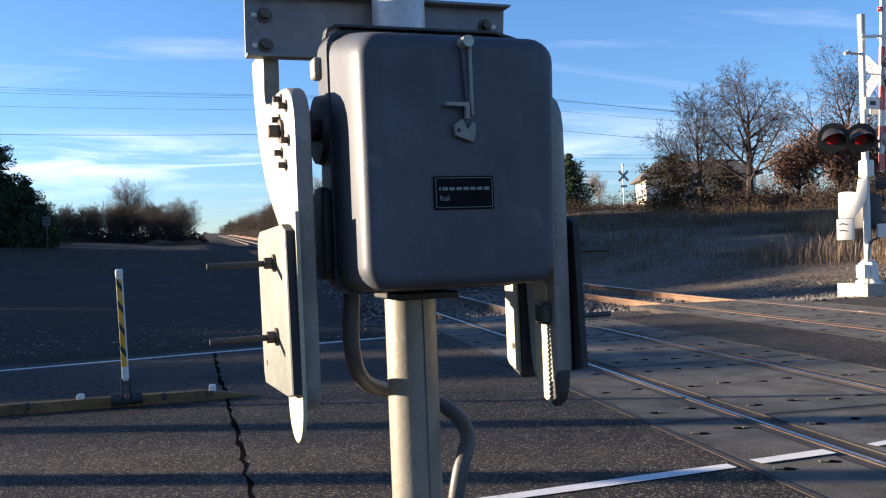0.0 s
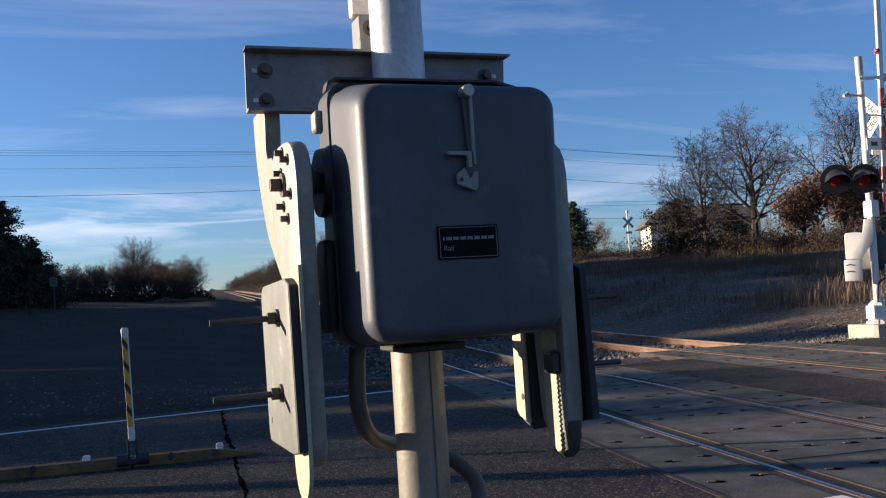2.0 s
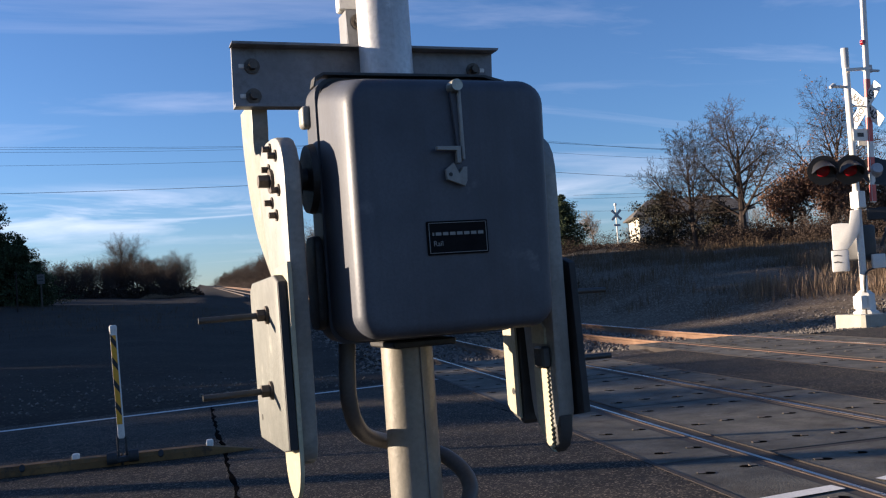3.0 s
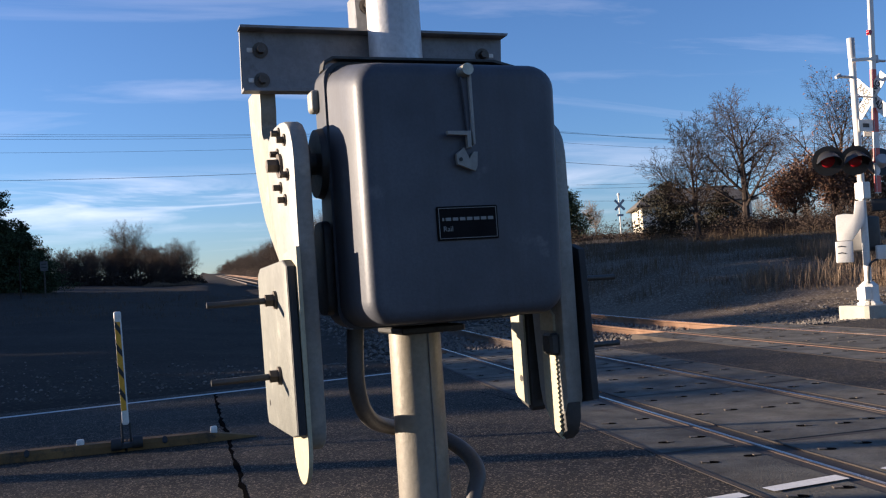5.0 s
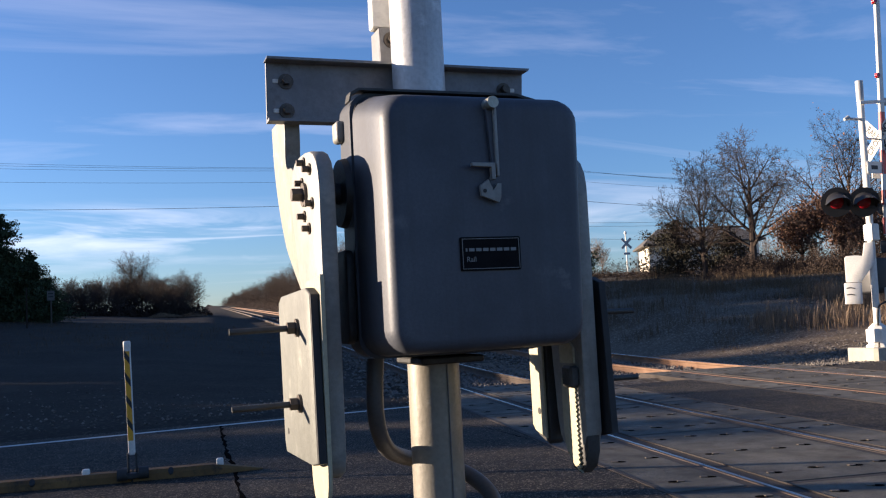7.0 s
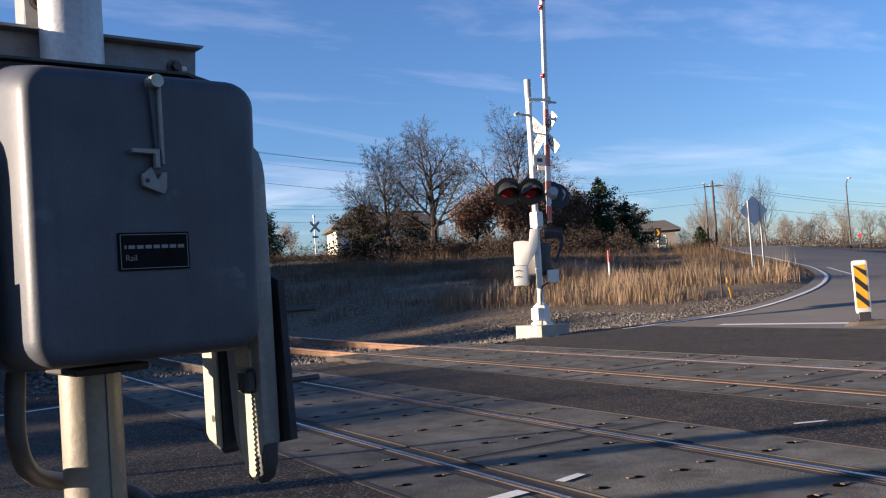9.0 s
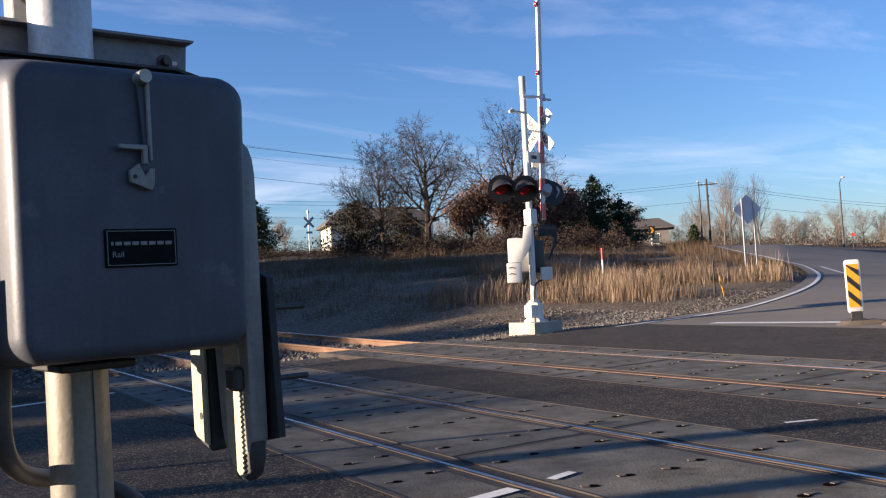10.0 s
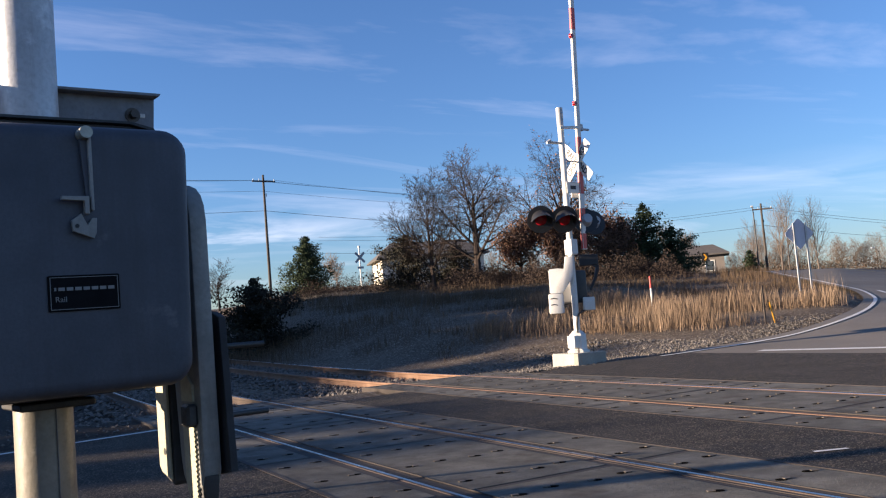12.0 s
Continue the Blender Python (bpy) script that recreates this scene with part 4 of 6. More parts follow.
def fan(rng, start, heading, length, radius, level, thick, twigs, ends, top, spread, kids):
    """A straighter branch that sweeps upwards, with side branches in turn to both sides and a fan of twigs at its end."""
    n = (7, 6, 5, 4, 3)[level]
    p, d, r = start, heading.normalized(), radius
    turn = rng.uniform(0, 6.28)
    for k in range(n):
        bend = Vector((rng.gauss(0, 1), rng.gauss(0, 1), rng.gauss(0, 0.6))) * (0.03 + 0.018 * level)
        d = (d + bend + Vector((0, 0, 0.04 if 0 < level < 3 else 0.0))).normalized()
        q = p + d * length / n
        f = (k + 1) / n
        r2 = max(0.009, radius * (1 - 0.78 * f))
        store = thick if level < 2 else twigs
        limb(store[0], store[1], p, q, r, r2, (8, 6, 4, 3, 3)[level])
        p, r = q, r2
        if level < top and f > (0.22 if level == 0 else 0.15):
            for _ in range(kids[level]):
                turn += 2.4 + rng.uniform(-0.5, 0.5)
                u = d.cross(Vector((0.31, 0.22, 0.1))).normalized()
                side = u * math.cos(turn) + d.cross(u) * math.sin(turn)
                tilt = spread * (1.15 - 0.55 * f if level == 0 else 0.8) * rng.uniform(0.75, 1.2)
                out = d * math.cos(tilt) + side * math.sin(tilt)
                child = length * (0.80 - 0.36 * f if level == 0 else 0.62 - 0.25 * f) * rng.uniform(0.75, 1.15)
                fan(rng, p, out, child, max(r * rng.uniform(0.5, 0.72), 0.010), level + 1, thick, twigs, ends, top, spread, kids)
    ends.append(p)


def bare_tree(x, y, height, seed, label, mat=None, top=4, wide=1.0, thick_k=1.0, leaves=0, leaf_mat=None, leaf=0.16, name="bare_tree", group="bare trees", spread=0.0, kids=(2, 2, 1, 2)):
    rng = random.Random(seed)
    mat = mat or M_BARK
    z = ground_z(x, y) - 0.15
    thick, twigs, ends = ([], []), ([], []), []
    lean = Vector((rng.uniform(-0.05, 0.05), rng.uniform(-0.05, 0.05), 1))
    if spread:
        fan(rng, Vector((0, 0, 0)), lean, height * 0.85, height * 0.026 * thick_k, 0, thick, twigs, ends, top, spread, kids)
    else:
        grow(rng, Vector((0, 0, 0)), lean, height * 0.62, height * 0.026 * thick_k, 0, thick, twigs, ends, top, wide)
    t = max(v.z for v in twigs[0])
    k = height / t
    for store in (thick, twigs):
        for v in store[0]:
            v *= k
    tree = thing(name, pose(x, y, z, 0, 0, rng.uniform(0, 360)), label, "tree", group)
    mesh_thing("trunk", *thick, mat, tree)
    mesh_thing("crown", *twigs, mat, tree)
    if leaves:
        vs, fs = [], []
        for _ in range(leaves):
            e = rng.choice(ends) * k + Vector((rng.gauss(0, 0.32), rng.gauss(0, 0.32), rng.gauss(0, 0.28)))
            leaf_card(rng, vs, fs, e, leaf * rng.uniform(0.6, 1.4))
        mesh_thing("leaves", vs, fs, leaf_mat or M_LEAFBROWN, tree, "dead brown leaves still hanging")
    return tree


def leaf_card(rng, vs, fs, p, s):
    a = Vector((rng.gauss(0, 1), rng.gauss(0, 1), rng.gauss(0, 1))).normalized()
    b = a.cross(Vector((rng.gauss(0, 1), rng.gauss(0, 1), rng.gauss(0, 1)))).normalized()
    k = len(vs)
    vs += [p - a * s * 0.5, p + b * s * 0.32, p + a * s * 0.55, p - b * s * 0.3]
    fs.append((k, k + 1, k + 2, k + 3))


def conifer(x, y, height, width, seed, label, mat=None, n=60, ragged=0.3, name="conifer", low=0.04, blunt=0.75, fine=1.0):
    """Boughs in whorls, each a drooping spray of many small needle tufts."""
    rng = random.Random(seed)
    z = ground_z(x, y) - 0.1
    tree = thing(name, pose(x, y, z), label, "tree", "evergreen trees")
    tv, tf = [], []
    limb(tv, tf, Vector((0, 0, 0)), Vector((0, 0, height * 0.97)), height * 0.02, 0.015, 7)
    vs, fs = [], []
    for i in range(n):
        f = (i + rng.random()) / n
        h = height * (low + (1 - low) * f)
        reach = width * 0.5 * (1 - f) ** blunt * (1 + rng.gauss(0, ragged)) + 0.08
        for _ in range(3):
            a = rng.uniform(0, 2 * math.pi)
            rise = rng.uniform(-0.15, 0.35)
            tip = Vector((math.cos(a) * reach, math.sin(a) * reach, h + reach * rise))
            root = Vector((0, 0, h))
            limb(tv, tf, root, tip, 0.02, 0.006, 3)
            tufts = max(5, int(reach * 26 * fine))
            for q in range(tufts):
                t = 0.12 + 0.88 * (q + rng.random()) / tufts
                spread = 0.10 + 0.22 * reach * (1 - t * 0.7)
                p = root.lerp(tip, t) + Vector((rng.gauss(0, spread * 0.6), rng.gauss(0, spread * 0.6), rng.gauss(0, spread * 0.45)))
                leaf_card(rng, vs, fs, p, rng.uniform(0.16, 0.4) * (0.6 + 0.06 * height) * fine ** -0.6)
    mesh_thing("trunk", tv, tf, M_BARK, tree)
    mesh_thing("crown", vs, fs, mat or M_NEEDLE, tree)
    return tree


def far(x, y, k=1.5):
    """The same bearing from where the camera stands, k times as far."""
    return EYE[0] + (x - EYE[0]) * k, EYE[1] + (y - EYE[1]) * k


# oaks on the bank
bare_tree(*far(16.0, 33.85), 8.8, 11, "leafless grey-brown oak on the grassy bank", M_OAK, 4, 1.0, 1.2, spread=0.95)
bare_tree(*far(17.3, 32.0), 9.9, 25, "tall leafless oak with a broad crown on the bank", M_OAK, 4, 1.05, 1.45, spread=1.1)
bare_tree(*far(24.3, 35.8), 12.0, 37, "leafless oak with reddish twigs behind the crossing signal", M_OAK, 4, 0.95, 1.4, 700, M_LEAFBROWN, 0.16, spread=0.95)
for i, (x, y, h) in enumerate(((21.1, 34.4, 5.2), (22.6, 32.2, 4.9), (25.4, 32.6, 4.9), (23.6, 34.8, 5.6))):
    bare_tree(*far(x, y), h, 50 + i, "young oak thick with dead brown leaves", M_OAK, 3, 1.25, 1.2, 7000, M_LEAFBROWN, 0.17, "brown_oak", "oaks in brown leaf")
conifer(*far(27.9, 33.0), 5.6, 5.0, 61, "dark green cedar beside brown oaks", M_NEEDLE, 46, 0.4, "cedar_tree", fine=2.6)
conifer(*far(29.3, 32.6), 3.8, 4.4, 67, "dark green cedar at the end of the oak clump", M_NEEDLE, 40, 0.4, "cedar_tree", fine=2.6)
conifer(*far(26.9, 33.5), 4.6, 4.4, 62, "dark green cedar beside brown oaks", M_NEEDLE, 34, 0.4, "cedar_tree", fine=2.6)
conifer(*far(15.4, 35.3), 3.9, 5.0, 63, "dense dark brown-green cedar under bare oaks", M_CEDAR, 30, 0.3, "cedar_tree", 0.02, 0.5, fine=2.6)
conifer(*far(17.6, 34.6, 1.56), 3.0, 4.6, 64, "dense dark brown-green cedar under bare oaks", M_CEDAR, 28, 0.3, "cedar_tree", 0.02, 0.5, fine=2.6)
conifer(*far(13.9, 45.4), 5.0, 4.2, 65, "green pine standing alone on the bank", M_NEEDLE, 64, 0.3, "pine_tree", 0.04, fine=2.6)
conifer(*far(6.3, 29.0, 1.2), 3.3, 4.4, 66, "low spreading dark cedar beside the track", M_CEDAR, 44, 0.5, "cedar_tree", 0.02, 0.8, fine=2.6)
bare_tree(*far(18.4, 52.5, 1.4), 3.6, 71, "small leafless tree against the sky", M_BARKPALE, 3, 0.9)
bare_tree(*far(11.1, 54.6, 1.5), 5.4, 72, "leafless tree beyond the tracks", M_BARK, 3, 1.0)
for i, (x, y, h) in enumerate(((54.8, 51.6, 5.6), (58.5, 52.0, 7.6), (60.4, 52.9, 8.4), (61.9, 51.1, 7.6), (55.0, 58.5, 5.0), (49.7, 56.6, 5.2), (52.5, 57.0, 4.4), (47.0, 51.0, 4.0))):
    bare_tree(*far(x, y), h * 1.3, 80 + i, "slender leafless poplar beside the road", M_BARKPALE, 3, 0.45, 0.62, name="poplar", spread=0.55)

# conifers at the field's far side, and the belt that goes on out of sight and shades the field
def swung(x, y, degrees=-2.5):
    """The place at the same distance, turned about where the camera stands."""
    c, q = math.cos(radians(degrees)), math.sin(radians(degrees))
    return EYE[0] + (x - EYE[0]) * c + (y - EYE[1]) * q, EYE[1] - (x - EYE[0]) * q + (y - EYE[1]) * c


conifer(*swung(-22.9, 70.5), 10.2, 8.0, 91, "tall dark pine at the field's edge", M_NEEDLE, 70, 0.3, "pine_tree", 0.02, 0.6, fine=2.6)
conifer(*swung(-19.6, 73.6), 5.6, 5.4, 92, "dark pine at the field's edge", M_NEEDLE, 50, 0.3, "pine_tree", 0.02, 0.6, fine=2.6)
for i, (x, y, h) in enumerate(((-31, 69, 11), (-34, 66, 10.5), (-37, 63, 12), (-41, 60, 13.4), (-45, 57, 13.6), (-48, 53.5, 13.6), (-51, 50, 13.4), (-54, 46, 12), (-57, 42.5, 10), (-35, 72, 11), (-40, 68, 11), (-45, 64, 13), (-50, 60, 13.5), (-54, 56, 13.5), (-58, 51, 12), (-61, 46, 12), (-63, 41, 12))):
    conifer(x, y, h, 9.0, 93 + i, "unseen tall dark pine in the shading belt beside the field", M_NEEDLE, 70, 0.25, "pine_tree", 0.02, 0.26)
# the nearer rows, unseen, tops set so their shade ends between the tracks
for i, (x, y, top) in enumerate(((-57, 38, 11.2), (-60, 34.5, 11.3), (-56, 31, 10.8), (-61, 29, 11.4), (-54, 35, 10.6), (-55, 27, 10.7), (-59, 25.5, 11.3), (-52, 39.5, 10.8), (-50, 44, 11.6), (-63, 31.5, 11.6), (-49, 37, 9.8), (-48.5, 41, 10.6), (-48, 47, 12.0), (-47.5, 50, 12.6))):
    conifer(x, y, top - ground_z(x, y), 6.6, 130 + i, "unseen tall dark pine in the shading belt beside the field", M_NEEDLE, 60, 0.3, "pine_tree", 0.02, 0.34)
# bare trees out of view, added to dim and dapple sunlight on the crossing
bare_tree(-58, 24.5, 9.0, 120, "unseen leafless tree in the belt beside the road, dappling the sun", M_BARK, 4, 1.0, 2.0)
bare_tree(-59, 20.0, 11, 122, "unseen leafless tree in the belt beside the road, dappling the sun", M_BARK, 4, 1.0, 2.0)
bare_tree(-63, 15.5, 12, 123, "unseen leafless tree in the belt beside the road, dappling the sun", M_BARK, 4, 1.0, 2.0)
for i, (x, y, h) in enumerate(((-56, 22.0, 10.6), (-61, 18.0, 11.2), (-57, 17.0, 10.6), (-61, 22.0, 11.4))):
    bare_tree(x, y, h, 124 + i, "unseen leafless tree in the belt beside the road, dappling the sun", M_BARK, 4, 1.0, 2.0)
bare_tree(-60, 8.0, 11, 121, "unseen leafless tree in the belt beside the road, dappling the sun", M_BARK, 4, 1.0, 2.0)
for i, (x, y, h, w) in enumerate(((-22.7, 70.0, 8.2, 6.0), (-20.7, 70.6, 5.2, 3.8), (-19.7, 71.0, 3.4, 3.0))):
    conifer(x, y, h, w, 150 + i, "dark pine rising over the clump at the field's edge", M_NEEDLE, 64, 0.35, "pine_tree", 0.0, 0.62, fine=2.6)
for i, (x, y, h, w) in enumerate(((-26, 69.5, 12.0, 7.0), (-24.6, 72.5, 11.6, 6.0), (-20.8, 71.0, 5.6, 5.0), (-18.9, 75.5, 4.2, 4.2))):
    conifer(*swung(x, y), h, w, 140 + i, "dark pine in a dense clump at the field's edge", M_NEEDLE, 56, 0.3, "pine_tree", 0.0, 0.5, fine=2.6)


def wood(name, spots, seed, label, mat, top=3, height=ground_z):
    """A far wood: bare trees too many and too distant to count, as one mesh."""
    rng = random.Random(seed)
    vs, fs = [], []
    for x, y, h in spots:
        thick, twigs, ends = ([], []), ([], []), []
        fan(rng, Vector((0, 0, 0)), Vector((rng.uniform(-0.1, 0.1), rng.uniform(-0.1, 0.1), 1)), h * 0.85, h * 0.026, 0, thick, twigs, ends, top, 0.95, (2, 2, 2, 1))
        k = h / max(v.z for v in twigs[0])
        base = Vector((x, y, height(x, y) - 0.3))
        for store in (thick, twigs):
            n = len(vs)
            vs += [v * k + base for v in store[0]]
            fs += [tuple(n + i for i in f) for f in store[1]]
    return mesh_thing(name, vs, fs, mat, None, label, "woods", "", "stuff")


def scrub(name, spots, seed, label, mat, leaf=0.5, height=ground_z):
    """Brush at the foot of a wood: a ragged heap of small sprays."""
    rng = random.Random(seed)
    vs, fs = [], []
    for x, y, w, h, n in spots:
        z = height(x, y)
        for _ in range(n):
            t = rng.random() ** 0.7
            a = rng.uniform(0, 2 * math.pi)
            p = Vector((x + math.cos(a) * w * t, y + math.sin(a) * w * t, z + h * (1 - t * t) * rng.random() ** 0.8 * (0.7 + 0.5 * noise.noise((x + a, y, w)))))
            leaf_card(rng, vs, fs, p, leaf * rng.uniform(0.5, 1.4))
    return mesh_thing(name, vs, fs, mat, None, label, "brush", "", "stuff")


rng = random.Random(5)
row = [(-44 + 0.44 * i + rng.uniform(-1.2, 1.2), 118 + rng.uniform(-6, 14), rng.uniform(4.4, 6.2)) for i in range(70)]
row += [(-21.2, 125, 9.4), (-19.7, 127, 9.0), (-20.4, 126, 8.2), (-15.2, 135, 7.4), (-14.0, 137, 7.4), (-14.6, 133, 6.6), (-13.4, 134, 6.0)]
wood("far_wood", row, 6, "leafless dark brown woods along the field's far side", M_OAK, 3)
scrub("far_brush", [(-47 + 1.25 * i, 118 + rng.uniform(-4, 6), 2.6, rng.uniform(1.6, 2.8), 1000) for i in range(27)] + [(-12.9 - 1.3 * i, 133, 2.2, 2.2, 900) for i in range(5)], 8, "dark brown brush at the foot of far woods", M_THICKET, 0.3)
# unseen wood on the field's far left, added to block the low sun
scrub("far_brush", [(-64 + rng.uniform(-3, 3), 71 + 5 * i, 5.0, 13.5, 700) for i in range(17)], 11, "unseen dense dark woods that keep the sun off the field", M_NEEDLE, 1.3)


def rise(x, y):
    """The cutting's edge along the distant track."""
    return max(ground_z(x, y), track_z(y) - 0.8)


hill = []
for i in range(46):
    y = 112 * 1.048 ** i
    for side in (7.5, 12.5):
        hill.append((track_x(y) + 4.2 + side + rng.uniform(-2, 2.5), y + rng.uniform(-3, 3), rng.uniform(5.6, 7.6) * (1.3 if side < 10 else 1.85)))
wood("far_wood", hill, 9, "leafless brown woods along the distant track", M_OAK, 3, rise)
scrub("far_brush", [(x, y, 2.6 + 0.006 * y, h * 0.72, 2000) for x, y, h in hill], 10, "reddish brown brush beside the distant track", M_HILL, 0.17, rise)
scrub("track_grass", [(-13.5 + rng.uniform(-2, 2), 112 + 7 * i, 2.2, 0.7, 2600) for i in range(6)], 12, "sunlit dry grass beside the distant track", M_GRASSDRY, 0.09)
# woods and brush round the houses and beyond the far road
ring = []
for i in range(60):
    a = radians(24 + 41 * i / 59 + rng.uniform(-0.6, 0.6))
    r = rng.uniform(130, 175)
    ring.append((EYE[0] + r * math.sin(a), EYE[1] + r * math.cos(a), rng.uniform(4.0, 7.0)))
wood("far_wood", ring, 14, "leafless woods beyond the far road", M_BARKPALE, 3)
scrub("far_brush", [(x, y, 6.5, h * 0.5, 1500) for x, y, h in ring], 15, "pale brown brush beyond the far road", M_BRUSH, 0.17)
scrub("field_brush", [(*swung(-30 + 1.5 * i, 69 + 0.7 * i), 1.6, 2.2 - 0.12 * i, 260) for i in range(9)], 16, "dark evergreen brush under the pines", M_NEEDLE, 0.45)
bush = []
for i in range(26):
    a = radians(16.5 + 20 * i / 25 + rng.uniform(-0.4, 0.4))
    r = rng.uniform(64, 76)
    bush.append((EYE[0] + r * math.sin(a), EYE[1] + r * math.cos(a), 1.8, rng.uniform(0.9, 1.9), 1500))
scrub("bank_brush", bush, 17, "brown leafless brush along the bank's top", M_THICKET, 0.08)


# undergrowth that the sun reaches; its shade comes from the dark thicket colour
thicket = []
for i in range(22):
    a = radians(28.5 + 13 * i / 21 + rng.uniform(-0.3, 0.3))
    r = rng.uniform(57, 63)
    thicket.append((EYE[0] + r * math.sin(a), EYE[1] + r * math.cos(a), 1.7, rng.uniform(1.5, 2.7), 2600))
scrub("bank_thicket", thicket, 18, "brown undergrowth beneath the oaks on the bank, shade put into its dark colour", M_THICKET, 0.085)


def blades(name, n, seed, place, height, mat, label, clump=7):
    """Upright grass stems in tufts, each a thin bent blade."""
    rng = random.Random(seed)
    vs, fs = [], []
    while n > 0:
        x, y, h0 = place(rng)
        if on_road(x, y, 0.7):
            continue
        tall = height * h0 * rng.uniform(0.65, 1.15)
        for _ in range(clump):
            n -= 1
            px, py = x + rng.gauss(0, 0.17), y + rng.gauss(0, 0.17)
            z = ground_z(px, py) - 0.05
            h = tall * rng.uniform(0.35, 1.3)
            a = rng.uniform(0, math.pi)
            w = rng.uniform(0.002, 0.0065)
            lx, ly = rng.gauss(0.04, 0.15) * h, rng.gauss(-0.03, 0.15) * h
            dx, dy = math.cos(a) * w, math.sin(a) * w
            k = len(vs)
            vs += [(px - dx, py - dy, z), (px + dx, py + dy, z), (px + lx * 0.4 + dx, py + ly * 0.4 + dy, z + h * 0.6), (px + lx * 0.4 - dx, py + ly * 0.4 - dy, z + h * 0.6), (px + lx, py + ly, z + h)]
            fs += [(k, k + 1, k + 2, k + 3), (k + 3, k + 2, k + 4)]
    return mesh_thing(name, vs, fs, mat, None, label, "grass", "", "stuff")


def bearing(a0, a1, r0, r1, rough=0.0):
    def place(rng):
        a, r = radians(rng.uniform(a0, a1)), r0 + (r1 - r0) * rng.random() ** 0.8
        x, y = EYE[0] + r * math.sin(a), EYE[1] + r * math.cos(a)
        patch = noise.noise((x * 0.30, y * 0.30, 1.3)) + 0.4 * noise.noise((x * 1.1, y * 1.1, 4.0))
        if patch < rough - rng.random() * 0.5:
            return place(rng)
        return x, y, 0.55 + 0.8 * max(0.0, 0.35 + patch)
    return place


blades("tall_grass", 13000, 21, bearing(29.5, 47.0, 27.0, 40, 0.55), 0.54, M_GRASSDRY, "tall dry straw-coloured grass on the bank", 5)
blades("tall_grass", 4500, 22, bearing(40.0, 51.0, 25.5, 34, 0.58), 0.5, M_GRASSDRY, "tall dry straw-coloured grass beside the far road", 5)
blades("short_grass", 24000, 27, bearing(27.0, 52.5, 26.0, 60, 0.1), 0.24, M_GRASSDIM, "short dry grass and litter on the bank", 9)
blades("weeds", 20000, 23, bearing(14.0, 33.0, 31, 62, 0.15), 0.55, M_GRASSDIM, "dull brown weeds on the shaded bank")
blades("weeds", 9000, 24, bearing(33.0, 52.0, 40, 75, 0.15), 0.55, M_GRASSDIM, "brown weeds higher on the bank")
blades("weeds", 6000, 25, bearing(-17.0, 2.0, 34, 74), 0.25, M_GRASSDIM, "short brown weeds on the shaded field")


def stones(name, n, seed, place, size, mat, label):
    rng = random.Random(seed)
    vs, fs = [], []
    for _ in range(n):
        x, y, z = place(rng)
        s = size * rng.uniform(0.5, 1.35)
        k = len(vs)
        top = Vector((x, y, z))
        for i in range(5):
            a = 2 * math.pi * i / 5 + rng.uniform(-0.4, 0.4)
            vs.append((x + math.cos(a) * s * rng.uniform(0.7, 1.1), y + math.sin(a) * s * rng.uniform(0.7, 1.1), z + s * rng.uniform(-0.35, 0.25)))
        vs += [(x + rng.uniform(-0.3, 0.3) * s, y + rng.uniform(-0.3, 0.3) * s, z + s * rng.uniform(0.5, 0.9)), (x, y, z - s * 0.6)]
        for i in range(5):
            j = (i + 1) % 5
            fs += [(k + i, k + j, k + 5), (k + j, k + i, k + 6)]
    return mesh_thing(name, vs, fs, mat, None, label, "ballast", "", "stuff")


def beside_track(x0, y0, y1):
    def place(rng):
        y = y0 + (y1 - y0) * rng.random() ** 1.6
        a = rng.gauss(0.75, 1.15)
        drop = 0.16 + 0.10 * max(0.0, abs(a - 0.75) - 1.1)
        return x0 + a + track_x(y), y, track_z(y) - drop
    return place


stones("ballast", 5200, 31, beside_track(T2, 12.5, 34), 0.055, M_BALLAST, "grey crushed stone ballast round rusty rails")
stones("ballast", 4200, 32, beside_track(T1, 12.0, 34), 0.055, M_BALLAST, "grey crushed stone ballast round polished rails")
stones("gravel", 4200, 33, lambda g: (lambda x, y: (x, y, ground_z(x, y) - 0.02))(g.uniform(6.6, 12.5), 11.9 + abs(g.gauss(0, 2.2))), 0.04, M_BALLAST, "loose pale gravel round the signal footing")
stones("gravel", 700, 34, lambda g: (lambda x, y: (x, y, ground_z(x, y) - 0.02))(g.uniform(-9, -0.8), 9.8 + abs(g.gauss(0, 3.0))), 0.026, M_BALLAST, "scattered gravel on the field's edge")
stones("gravel", 2200, 35, lambda g: (lambda x, y: (x, y, ground_z(x, y) - 0.02))(*(lambda k: (EDGE[k][0] - abs(g.gauss(0.8, 1.0)), EDGE[k][1] + 0.4 + abs(g.gauss(0.3, 0.7))))(g.randrange(3, 36))), 0.022, M_BALLAST, "scattered gravel on the road's shoulder")


